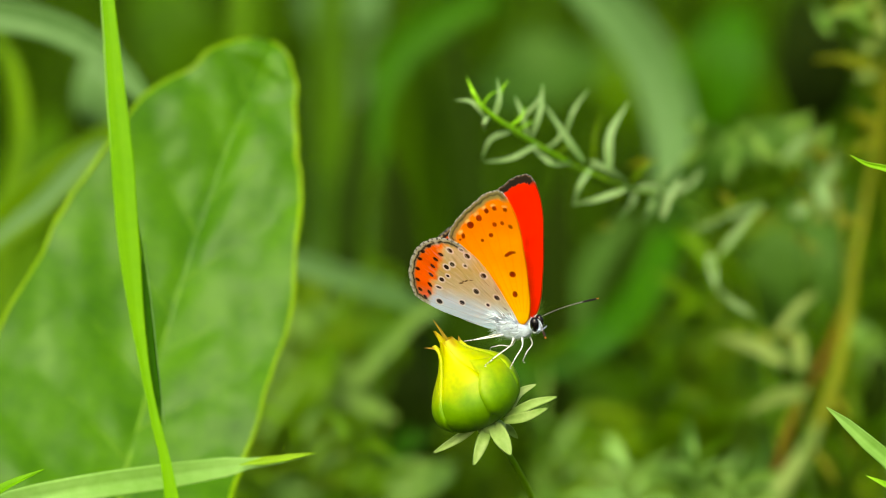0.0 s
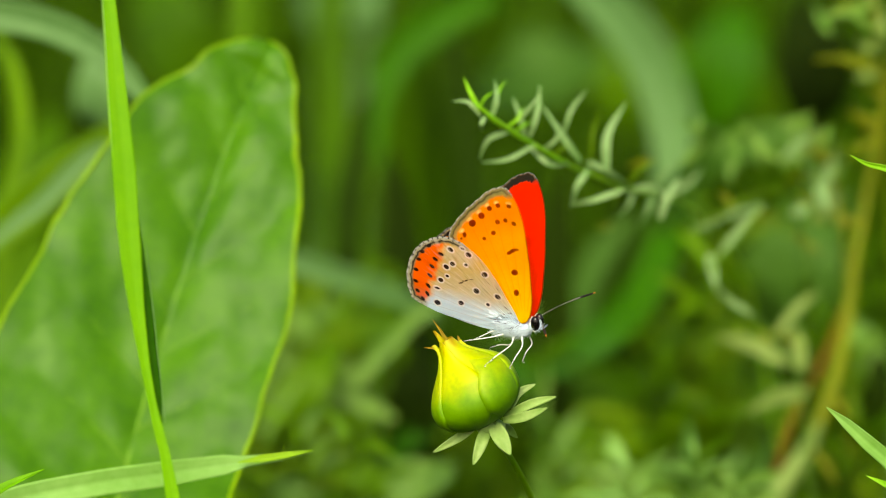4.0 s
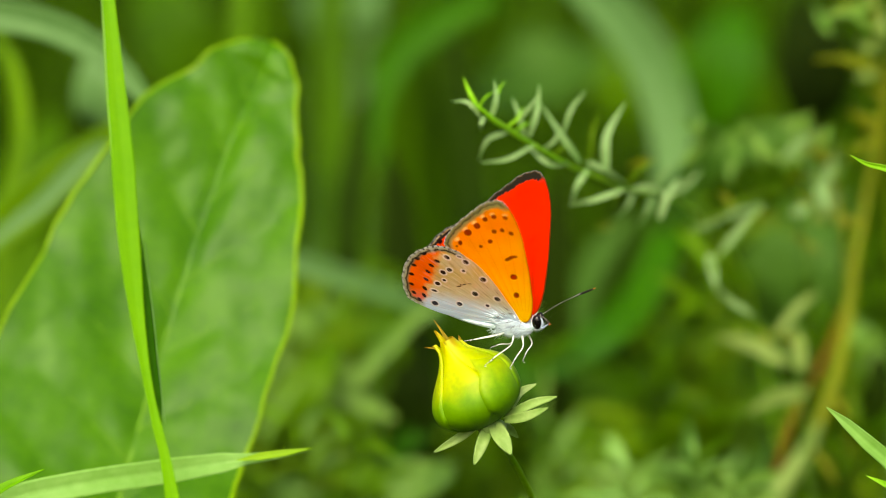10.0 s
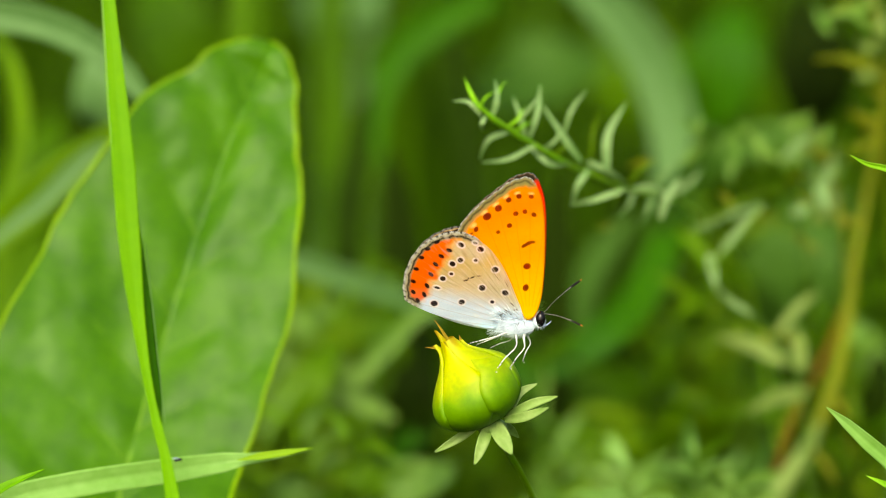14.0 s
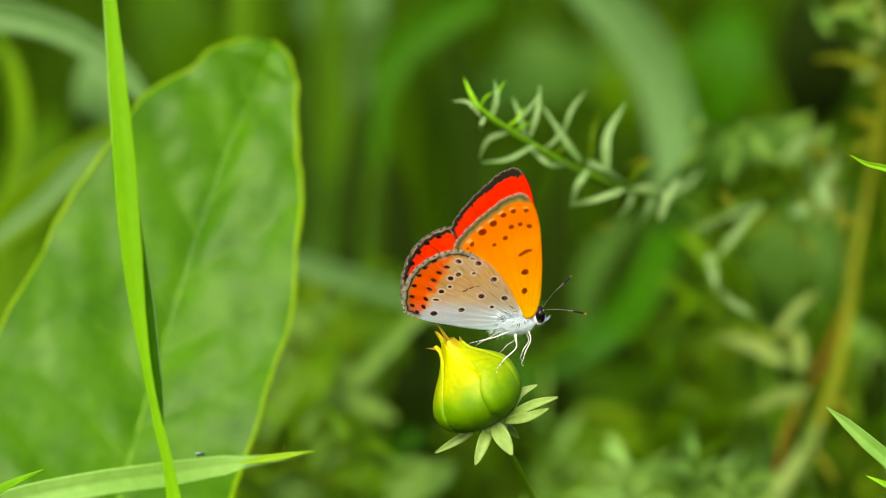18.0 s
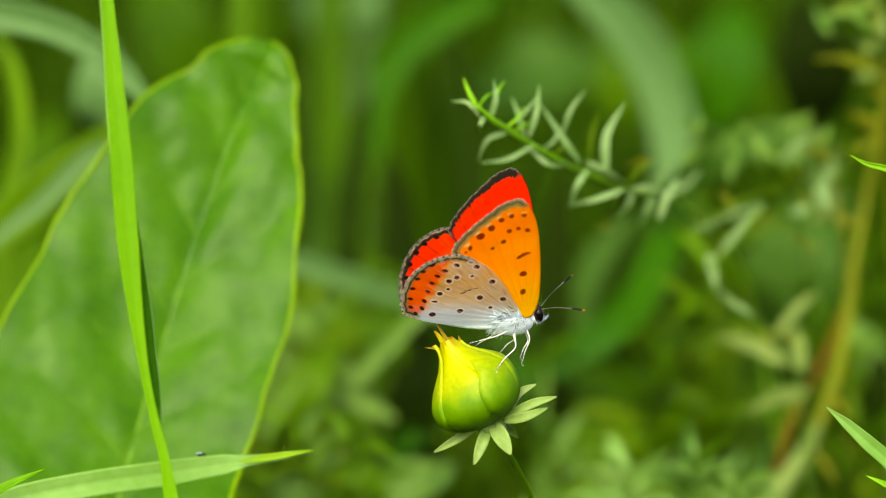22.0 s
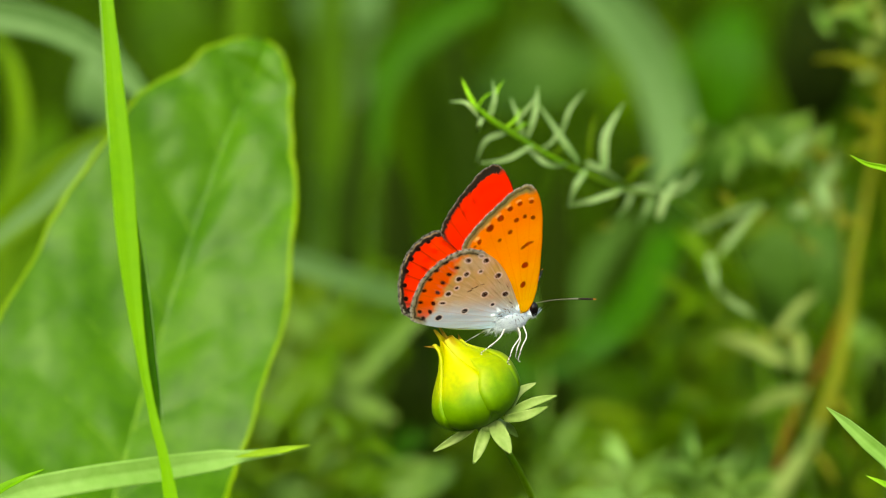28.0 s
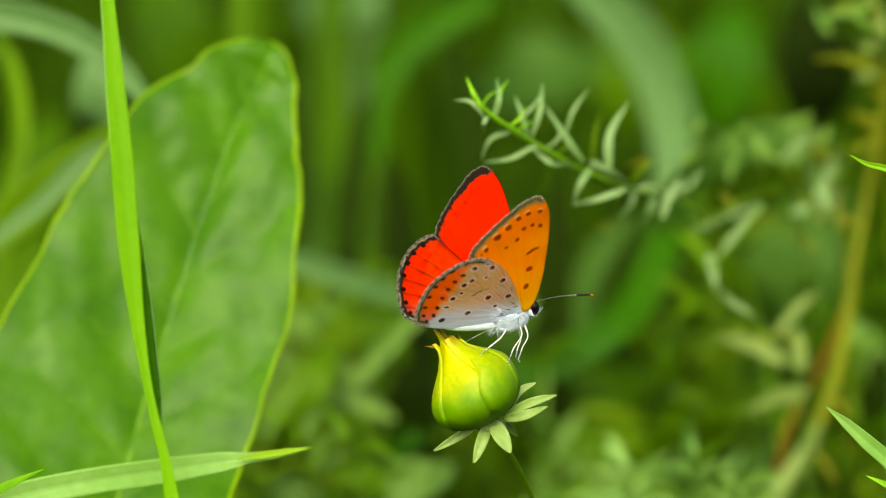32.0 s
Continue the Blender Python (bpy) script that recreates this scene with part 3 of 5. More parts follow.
for x, y, d, w, h, turn, mat in ((560, 560, 0.72, 34, 130, 60, M_SPRIG), (612, 655, 0.72, 34, 130, -50, M_SPRIG), (500, 650, 0.74, 36, 140, 30, M_SPRIG), (455, 770, 0.72, 44, 170, -20, M_WEED),
                                 (560, 810, 0.72, 44, 170, 50, M_WEED), (660, 800, 0.76, 30, 120, -60, M_SPRIG), (505, 490, 0.76, 40, 150, -35, M_GRASS_DEEP)):
    broad_leaf(x, y, d, w, h, turn, mat, "narrow soft green leaf low among the stems")
broad_leaf(700, 870, 0.66, 60, 220, 75, M_SPRIG, "soft fresh green leaf low among the stems")
broad_leaf(560, 880, 0.66, 60, 220, -70, M_SPRIG, "soft fresh green leaf low among the stems")
for x, y, d, w, h, turn, mat in ((1060, 720, 0.82, 110, 260, 35, M_GRASS_DEEP), (1130, 660, 0.84, 100, 240, -25, M_GRASS_DEEP), (1000, 780, 0.80, 100, 240, 60, M_GRASS_DEEP), (1150, 780, 0.80, 90, 220, -50, M_GRASS_DEEP),
                                 (530, 620, 0.78, 100, 240, 30, M_GRASS_SUN), (600, 720, 0.80, 110, 240, -40, M_GRASS_SUN), (480, 760, 0.78, 100, 240, 10, M_GRASS_DEEP), (640, 500, 0.82, 90, 260, -20, M_GRASS_DEEP)):
    broad_leaf(x, y, d, w, h, turn, mat, "soft yellow-green broad leaf deep among the stems")
broad_leaf(610, 858, 0.66, 80, 260, 78, M_GRASS_SUN, "soft yellow-green leaf low among the stems")
broad_leaf(540, 700, 0.69, 90, 240, 30, M_GRASS_SUN, "soft yellow-green broad leaf")
broad_leaf(630, 560, 0.72, 80, 220, 50, M_GRASS_SUN, "soft yellow-green broad leaf")
for x, y, w, h, turn, mat in ((540, 640, 190, 300, 5, M_WEED), (610, 790, 200, 280, 60, M_GRASS_SUN), (500, 790, 180, 300, -15, M_GRASS_SUN), (650, 610, 120, 220, 40, M_GRASS_DEEP)):
    broad_leaf(x, y, 0.75, w, h, turn, mat, "broad yellow-green leaf low behind the dock leaf")
broad_leaf(720, 850, 0.70, 90, 180, 70, M_SPRIG, "soft grey-green broad leaf low down")
broad_leaf(1208, 820, 0.66, 34, 170, 6, M_DULL, "narrow pale grey-green leaf, upright")
broad_leaf(1320, 830, 0.68, 34, 150, 40, M_DULL, "narrow pale grey-green leaf, slanting")
broad_leaf(1520, 840, 0.72, 60, 170, -40, M_WEED, "soft yellow-green leaf behind the stem")
broad_leaf(1230, 690, 0.76, 110, 260, -12, M_GRASS_DEEP, "soft green broad leaf")
broad_leaf(1400, 470, 0.80, 180, 280, 15, M_DULL, "broad hazy green leaf")
# dark leaf added for the shaded hollow left of the bud
broad_leaf(732, 710, 0.72, 100, 250, 4, M_GRASS_GAP, "leaf coloured dark for the shaded depth")
broad_leaf(1045, 720, 0.74, 130, 260, 50, M_GRASS_MID, "soft yellow-green broad leaf")
broad_leaf(1080, 800, 0.72, 110, 240, -65, M_GRASS_DEEP, "soft yellow-green broad leaf")
broad_leaf(60, 350, 0.85, 130, 320, 15, M_GRASS_MID, "soft mid-green broad leaf")
broad_leaf(320, 70, 0.92, 150, 280, -25, M_GRASS_MID, "soft mid-green broad leaf")


# ---- the sprig with needle-like leaves and the plants behind it
def sprig(path, d_list, leaves, radii, label, materials, name="leafy_sprig", stem_mat=None, foot_lean=0.05, rooted=True):
    """A thin stem with narrow leaves. leaves: (x0, y0, x1, y1, width, depth, material number)."""
    pts = [spot(x, y, d) for (x, y), d in zip(path, d_list)]
    line = list(pts)
    foot = ground_under(pts[-1], foot_lean) if rooted else pts[-1]
    if rooted:
        line = pts + [pts[-1].lerp(foot, 0.4) + Vector((foot_lean * 0.3, 0, 0.01)), foot]
    ob = thing(name, foot, label, "plant")
    part("stem", tube([p - foot for p in line], [span(r) for r in radii], 40, 7), stem_mat or M_STEM, ob)
    for x0, y0, x1, y1, w, d, k in leaves:
        a, b = spot(x0, y0, d), spot(x1, y1, d + random.uniform(-0.006, 0.006))
        mid = (a + b) / 2 + UP * (b - a).length * random.uniform(-0.06, 0.06) + AHEAD * random.uniform(-0.002, 0.002)
        part("leaf", ribbon([a, mid, b], [span(w * 0.55, d), span(w * 0.92, d), span(w * 0.75, d), span(1, d)], 8, None, 0.4, 0.0002, (0, random.uniform(-20, 20)), 4, 0.0, foot), materials[k], ob)
    return ob


# root, bend and end of each leaf across and down the field; width, depth and material number
SPRIG_LEAVES = (
    ((855, 195), (838, 165), (826, 137), 11, 0.532, 1), ((856, 205), (836, 182), (805, 178), 10, 0.532, 2), ((853, 190), (862, 174), (886, 158), 6, 0.534, 1), ((874, 208), (883, 178), (880, 140), 15, 0.534, 0),
    ((884, 180), (889, 158), (900, 142), 6, 0.535, 1), ((863, 206), (858, 216), (857, 230), 12, 0.533, 2), ((866, 200), (852, 186), (846, 172), 7, 0.531, 1), ((935, 245), (926, 210), (912, 172), 13, 0.545, 0),
    ((942, 242), (955, 200), (960, 150), 14, 0.543, 2), ((922, 212), (942, 190), (957, 168), 9, 0.544, 0), ((1034, 288), (1000, 240), (963, 185), 16, 0.55, 0), ((1002, 236), (1014, 198), (1041, 160), 11, 0.553, 0),
    ((906, 232), (872, 244), (852, 282), 14, 0.54, 2), ((950, 256), (906, 280), (856, 287), 13, 0.541, 0), ((944, 262), (975, 288), (1013, 290), 14, 0.546, 0), ((1046, 298), (1028, 325), (1014, 366), 16, 0.552, 2),
    ((1110, 334), (1060, 352), (1014, 363), 15, 0.555, 2), ((1079, 302), (1078, 245), (1112, 180), 22, 0.556, 2), ((1046, 286), (1076, 300), (1112, 322), 14, 0.562, 0), ((1116, 322), (1140, 296), (1167, 282), 11, 0.57, 3),
    ((1172, 388), (1184, 350), (1207, 313), 18, 0.58, 2), ((1050, 288), (1052, 240), (1064, 200), 7, 0.565, 3), ((968, 262), (985, 250), (994, 220), 9, 0.55, 0), ((900, 226), (918, 212), (930, 190), 8, 0.538, 1),
    ((915, 232), (930, 222), (946, 214), 8, 0.54, 1), ((985, 272), (1000, 262), (1012, 245), 9, 0.55, 3), ((1120, 336), (1150, 330), (1190, 352), 11, 0.58, 0), ((1125, 338), (1118, 360), (1096, 384), 12, 0.575, 0),
    ((1150, 340), (1180, 310), (1216, 262), 11, 0.60, 0), ((1180, 345), (1215, 330), (1246, 298), 12, 0.605, 0), ((1160, 345), (1150, 375), (1134, 400), 12, 0.595, 0), ((1100, 326), (1096, 345), (1088, 368), 9, 0.57, 3),
)


def build_near_sprig():
    """The sprig in front: a bright growing tip, narrow curved leaves further down."""
    path = ((846, 182, 0.532), (872, 205, 0.533), (905, 228, 0.537), (950, 256, 0.543), (1010, 290, 0.55), (1060, 312, 0.556), (1120, 335, 0.57), (1180, 345, 0.59), (1250, 390, 0.62), (1330, 520, 0.66), (1400, 900, 0.68))
    pts = [spot(*p) for p in path]
    foot = ground_under(pts[-1], 0.05)
    line = pts + [pts[-1].lerp(foot, 0.4) + Vector((0.015, 0, 0.01)), foot]
    ob = thing("leafy_sprig", foot, "feathery sprig with narrow grey-green leaves, bright at its tip", "plant")
    part("tip", tube([p - foot for p in pts[:5]], [span(3), span(5), span(6), span(5.5), span(4)], 24, 8), M_SPRIG_TIP, ob, "bright yellow-green growing tip of the stem")
    part("stem", tube([p + AHEAD * 0.0002 - foot for p in line[2:]], [span(r) for r in (4, 4.5, 4.5, 4, 4, 4, 5)], 40, 7), M_STEM, ob)
    for a, m, b, w, d, k in SPRIG_LEAVES:
        p = [spot(*a, d), spot(*m, d - 0.001), spot(*b, d + 0.002)]
        widths = [span(w * f, d) for f in (0.4, 0.7, 0.75, 0.6, 0.36, 0.06)]
        part("leaf", ribbon(p, widths, 14, None, 0.5, 0.00022, (6, -12), 4, 0.0, foot), (M_SPRIG_NEAR, M_SPRIG_TIP, M_SPRIG_PALE, M_WEED)[k], ob)
    return ob


SPRIG = build_near_sprig()


def blurred_leaves(count, x0, x1, y0, y1, d0, d1, l0, l1, w0, w1, kinds):
    out = []
    for _ in range(count):
        x, y, a, s = random.uniform(x0, x1), random.uniform(y0, y1), random.uniform(0, 6.28), random.uniform(l0, l1)
        out.append((x, y, x + s * math.cos(a), y + s * math.sin(a), random.uniform(w0, w1), random.uniform(d0, d1), random.choice(kinds)))
    return out


sprig([(1200, 300), (1300, 250), (1390, 230), (1450, 270), (1480, 340), (1500, 600), (1510, 900)], [0.62, 0.63, 0.64, 0.65, 0.66, 0.68, 0.7],
      [(1210, 300, 1250, 240, 20, 0.63, 0), (1260, 270, 1330, 215, 22, 0.64, 0), (1300, 250, 1290, 330, 22, 0.64, 0), (1380, 232, 1440, 200, 20, 0.65, 0), (1400, 240, 1450, 260, 24, 0.65, 0), (1460, 300, 1420, 330, 24, 0.66, 0),
       (1470, 330, 1490, 400, 26, 0.66, 2), (1475, 340, 1440, 400, 22, 0.66, 2), (1470, 320, 1500, 270, 20, 0.66, 0), (1430, 260, 1380, 300, 22, 0.65, 0), (1340, 240, 1350, 300, 18, 0.65, 0), (1440, 270, 1470, 220, 20, 0.65, 0)] + blurred_leaves(10, 1200, 1450, 225, 330, 0.62, 0.67, 35, 70, 8, 14, (0, 3, 3)),
      (3, 4, 4, 5, 7), "blurred grey-green leafy stem bending over", [M_SPRIG, M_SPRIG_TIP, M_OLIVE, M_DULL], stem_mat=M_DULL)
sprig([(1350, 360), (1300, 430), (1262, 470), (1262, 500), (1330, 555), (1400, 640), (1440, 900)], [0.6, 0.6, 0.6, 0.6, 0.61, 0.62, 0.64],
      [(1352, 362, 1270, 455, 14, 0.6, 0), (1255, 450, 1268, 510, 20, 0.6, 0), (1262, 505, 1335, 560, 13, 0.6, 0), (1350, 362, 1210, 415, 12, 0.62, 0), (1240, 405, 1300, 370, 12, 0.62, 0)],
      (3, 5, 5, 4, 5), "pale curling leaves on a thin stem", [M_SPRIG_NEAR, M_SPRIG_TIP, M_SPRIG_PALE], stem_mat=M_SPRIG)


def build_brown_stem():
    path = [(1592, 60, 0.66), (1560, 220, 0.66), (1528, 380, 0.66), (1511, 480, 0.657), (1494, 600, 0.654), (1468, 700, 0.652), (1432, 790, 0.65), (1378, 872, 0.65), (1300, 1020, 0.65)]
    pts = [spot(*p) for p in path]
    foot = ground_under(pts[-1], -0.03)
    ob = thing("weed_stem", foot, "upright brownish green weed stem with small pale leaves", "plant")
    line = pts + [pts[-1].lerp(foot, 0.5), foot]
    part("stem", tube([p - foot for p in line], [span(6, 0.66), span(9, 0.66), span(13, 0.66), span(15, 0.66), span(20, 0.66)], 50, 10), M_STEM_BROWN, ob)
    part("lower_stem", tube([spot(*p) - foot for p in ((1452, 750, 0.646), (1428, 796, 0.643), (1378, 872, 0.642), (1300, 1020, 0.642))], [span(6), span(22), span(27), span(28)], 24, 10), M_OLIVE, ob, "pale green foot of the stem")
    part("side_stem", tube([spot(*p) - foot for p in ((1372, 850, 0.65), (1390, 780, 0.65), (1412, 722, 0.65), (1442, 670, 0.65), (1466, 615, 0.652), (1495, 540, 0.66))], [span(9), span(11), span(9), span(4)], 24, 7), M_RUST, ob, "reddish brown side stem")
    for x0, y0, x1, y1, w, k in ((1395, 645, 1270, 595, 44, 1), (1418, 660, 1408, 580, 42, 1), (1432, 692, 1320, 732, 42, 1), (1432, 640, 1375, 590, 14, 0), (1375, 595, 1450, 515, 30, 1), (1500, 740, 1455, 690, 20, 0),
                                 (1568, 120, 1440, 105, 15, 0), (1568, 145, 1490, 110, 15, 0), (1560, 20, 1470, 15, 14, 0), (1575, 230, 1500, 200, 13, 0), (1560, 250, 1500, 280, 16, 0), (1540, 400, 1480, 400, 12, 0), (1552, 90, 1568, 20, 30, 1),
                                 (1440, 800, 1480, 860, 20, 0), (1420, 700, 1372, 800, 14, 0), (1350, 600, 1378, 604, 26, 0), (1478, 395, 1515, 402, 22, 0)):
        a, b = spot(x0, y0, 0.64), spot(x1, y1, 0.64)
        part("leaf", ribbon([a, (a + b) / 2 + UP * 0.001, b], [span(w * 0.4, 0.625), span(w * 0.72, 0.625), span(w * 0.55, 0.625), span(2)], 10, None, 0.3, 0.0002, (0, 20), 5, 0.0, foot), (M_STEM_BROWN, M_OLIVE)[k], ob, "small pale narrow leaf" if k else "")
    return ob


build_brown_stem()


# ---- thin weeds beside the brown stem
sprig([(1440, 230), (1470, 300), (1490, 380), (1500, 520), (1500, 700)], [0.64, 0.645, 0.65, 0.655, 0.66],
      [(1385, 285, 1445, 232, 20, 0.64, 0), (1450, 345, 1482, 268, 20, 0.64, 0), (1448, 330, 1466, 372, 24, 0.64, 0), (1400, 378, 1436, 362, 22, 0.645, 0), (1480, 360, 1500, 420, 14, 0.65, 2), (1465, 290, 1430, 262, 12, 0.64, 2)] + blurred_leaves(14, 1370, 1500, 230, 420, 0.64, 0.67, 30, 60, 7, 13, (0, 2, 3)),
      (3, 4, 4, 4, 5), "thin weed with small pale grey-green leaves", [M_SPRIG_NEAR, M_SPRIG_PALE, M_STEM_BROWN, M_WEED], stem_mat=M_STEM_BROWN)
sprig([(1545, -40), (1550, 60), (1556, 140), (1566, 260), (1590, 600)], [0.63, 0.63, 0.635, 0.64, 0.66],
      [(1556, 100, 1562, 20, 22, 0.63, 1), (1552, 20, 1530, -40, 18, 0.63, 1), (1552, 128, 1510, 138, 20, 0.635, 1), (1545, 10, 1450, 30, 20, 0.63, 0), (1550, 60, 1500, 20, 18, 0.63, 0), (1548, 90, 1515, 70, 16, 0.63, 1),
       (1560, 240, 1500, 198, 14, 0.64, 2), (1562, 180, 1530, 150, 12, 0.64, 2), (1470, 60, 1440, 10, 18, 0.65, 0)],
      (3, 4, 4, 4, 5), "weed top with clustered pale yellowish leaves", [M_SPRIG, M_OLIVE, M_STEM_BROWN], stem_mat=M_STEM_BROWN)
sprig([(1205, 418), (1280, 372), (1352, 340), (1420, 420), (1440, 700)], [0.61, 0.61, 0.61, 0.63, 0.65],
      [(1240, 396, 1300, 372, 12, 0.61, 0), (1290, 368, 1350, 338, 12, 0.61, 0), (1278, 445, 1350, 366, 16, 0.605, 1), (1150, 285, 1108, 296, 12, 0.6, 2), (1330, 350, 1390, 330, 10, 0.61, 0), (1300, 370, 1270, 340, 9, 0.61, 2), (1060, 402, 1085, 396, 10, 0.62, 2)],
      (2, 3, 3, 3, 4), "thin side shoot with narrow green leaves", [M_WEED, M_SPRIG_NEAR, M_STEM_BROWN], stem_mat=M_WEED)


def feathery_plant(cx, cy, d, size, count, label, kinds, seed):
    """A bushy weed: a stem with many narrow leaves in whorls."""
    rnd = random.Random(seed)
    top = spot(cx, cy, d)
    foot = ground_under(top, rnd.uniform(-0.03, 0.03))
    ob = thing("feathery_weed", foot, label, "plant", "feathery weeds")
    line = [Vector((0, 0, 0)), (top - foot) * 0.5 + Vector((rnd.uniform(-0.01, 0.01), 0, 0)), top - foot]
    part("stem", tube(line, [0.0007, 0.0005, 0.0002], 20, 6), M_GRASS_DEEP, ob)
    for _ in range(count):
        u = 1 - rnd.random() ** 1.2 * 0.2
        p = line[1].lerp(line[2], u)
        a, e = rnd.uniform(0, 6.28), rnd.uniform(-0.3, 1.0)
        s = span(size, d) * rnd.uniform(0.5, 1.2)
        q = p + Vector((math.cos(a) * math.cos(e), math.sin(a) * math.cos(e) * 0.7, math.sin(e))) * s
        w = s * rnd.uniform(0.10, 0.17)
        part("leaf", ribbon([p, (p + q) / 2 + Vector((0, 0, s * 0.1)), q], [w * 0.4, w, w * 0.8, w * 0.05], 6, None, 0.3, 0.0002, (rnd.uniform(-40, 40), rnd.uniform(-40, 40)), 4), rnd.choice(kinds), ob)
    return ob


rw = random.Random(11)
for i in range(58):
    x = rw.uniform(440, 1560)
    y = rw.uniform(600, 900) if x < 1180 else rw.uniform(420, 880)
    if x < 800 and y < 800 or 1320 < x < 1500 and y > 700:
        continue
    tones = rw.choice(([M_WEED, M_GRASS_DEEP, M_WEED], [M_DULL, M_SPRIG, M_WEED], [M_GRASS_MID, M_WEED], [M_GRASS_MID, M_DULL, M_GRASS_SHADED]))
    # tones follow the view: each place's light and shade put into colour
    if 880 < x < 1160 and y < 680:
        tones = [M_GRASS_MID, M_GRASS_SHADED, M_DULL]
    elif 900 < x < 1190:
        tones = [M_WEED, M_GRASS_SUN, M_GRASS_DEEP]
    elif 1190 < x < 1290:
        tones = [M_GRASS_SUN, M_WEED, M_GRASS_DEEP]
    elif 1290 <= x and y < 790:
        tones = [M_GRASS_MID, M_GRASS_SHADED, M_GRASS_DEEP]
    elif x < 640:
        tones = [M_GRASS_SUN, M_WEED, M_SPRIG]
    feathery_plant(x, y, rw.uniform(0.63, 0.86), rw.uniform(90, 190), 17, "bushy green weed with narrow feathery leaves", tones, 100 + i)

for i in range(34):
    x, y = (rw.uniform(450, 640), rw.uniform(760, 880)) if i % 2 else (rw.uniform(940, 1310), rw.uniform(810, 900))
    feathery_plant(x, y, rw.uniform(0.60, 0.70), rw.uniform(80, 150), 15, "bushy yellow-green weed with narrow feathery leaves", [M_GRASS_SUN, M_WEED, M_STEM, M_SPRIG] if i % 2 else rw.choice(([M_GRASS_DEEP, M_GRASS_FRESH], [M_WEED, M_SPRIG, M_GRASS_DEEP], [M_SPRIG, M_GRASS_FRESH])), 300 + i)


for x, y, d, size in ((560, 590, 0.69, 110), (625, 690, 0.69, 110), (520, 700, 0.68, 110), (585, 760, 0.68, 120), (640, 540, 0.71, 100)):
    feathery_plant(x, y, d, size, 15, "feathery yellow-green weed beside the dock leaf", [M_GRASS_SUN, M_SPRIG, M_WEED], int(x + y))


# ---- dense sward further off and all round, one mass
def sward(name, label, count, place, h0, h1, w0, w1, material, seed):
    rnd = np.random.RandomState(seed)
    verts, faces = [], []
    k = 6
    for _ in range(count):
        x, y = place(rnd)
        h, w, a = rnd.uniform(h0, h1), rnd.uniform(w0, w1), rnd.uniform(0, 6.28)
        bend, tw = rnd.uniform(0.05, 0.55) * h, rnd.uniform(0, 3.14)
        m = len(verts)
        for i in range(k + 1):
            u = i / k
            cx, cy, cz = x + math.cos(a) * bend * u * u, y + math.sin(a) * bend * u * u, h * (u - 0.18 * u * u * (bend / h)) - 0.02
            ww = w * (1 - u ** 2.2) * 0.5 + 0.0001
            sx, sy = math.cos(tw) * ww, math.sin(tw) * ww
            verts += [(cx - sx, cy - sy, cz), (cx + sy * 0.3, cy - sx * 0.3, cz - ww * 0.2), (cx + sx, cy + sy, cz)]
        for i in range(k):
            for j in (0, 1):
                p = m + i * 3 + j
                faces.append((p, p + 1, p + 4, p + 3))
    ob = part(name, (verts, faces), material)
    return tagged(ob, label, "grass", kind="stuff")


def around(r0, r1, clearing=True):
    def place(rnd):
        while True:
            r, a = r0 + (r1 - r0) * rnd.rand(), rnd.uniform(0, 6.28)
            x, y = r * math.cos(a), r * math.sin(a)
            if not clearing or not (abs(x) < 0.2 and -1.0 < y < 0.35):
                return x, y
    return place


# the tall and low swards carry their deep shade in the material
sward("tall_sward", "dense meadow grass coloured dark for its shaded depth", 17000, around(0.42, 3.2), 0.22, 0.44, 0.005, 0.013, M_GRASS_SHADED, 3)
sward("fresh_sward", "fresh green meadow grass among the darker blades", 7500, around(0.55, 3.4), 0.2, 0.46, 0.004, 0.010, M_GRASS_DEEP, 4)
sward("low_sward", "short dense grass covering the soil", 11000, around(0.0, 3.0, False), 0.05, 0.2, 0.003, 0.007, M_GRASS_SHADED, 5)
sward("meadow", "meadow grass all round", 18000, around(2.5, 10.0), 0.15, 0.42, 0.005, 0.014, M_GRASS_DEEP, 6)


# ---- a tiny fly on the low blade
def build_fly():
    fly = thing("small_fly", spot(-40, 905, 0.512), "tiny dark grey fly on the pale grass blade", "fly")
    thorax = part("thorax", in_mm(ball((0, 0, 0.38), 0.24, 0.18, 0.2, 14, 10)), M_FUR_DARK, fly)
    part("abdomen", in_mm(ball((-0.42, 0, 0.34), 0.32, 0.16, 0.17, 14, 10)), M_FUR_DARK, fly)
    head = part("head", in_mm(ball((0.3, 0, 0.4), 0.13, 0.16, 0.14, 12, 8)), M_EYE, fly)
    for k in (-1, 1):
        w = [Vector(p) for p in ((-0.02, k * 0.08, 0.54), (-0.45, k * 0.2, 0.66), (-0.95, k * 0.26, 0.7))]
        part("wing", in_mm(ribbon(w, [0.08, 0.3, 0.34, 0.1], 8, (0, 0, 1), 0.1, 0.012, (0, 0), 4)), M_FUR_GREY, fly, "pale grey wing")
        for x in (-0.14, 0.02, 0.16):
            leg = [Vector(p) for p in ((x, k * 0.12, 0.3), (x * 2.2, k * 0.42, 0.36), (x * 3.0, k * 0.55, 0.0))]
            part("leg", in_mm(tube(leg, [0.03, 0.025, 0.018], 8, 5)), M_EYE, fly)
    return fly


def in_mm(g):
    return [Vector(v) * MM for v in g[0]], g[1]


FLY = build_fly()

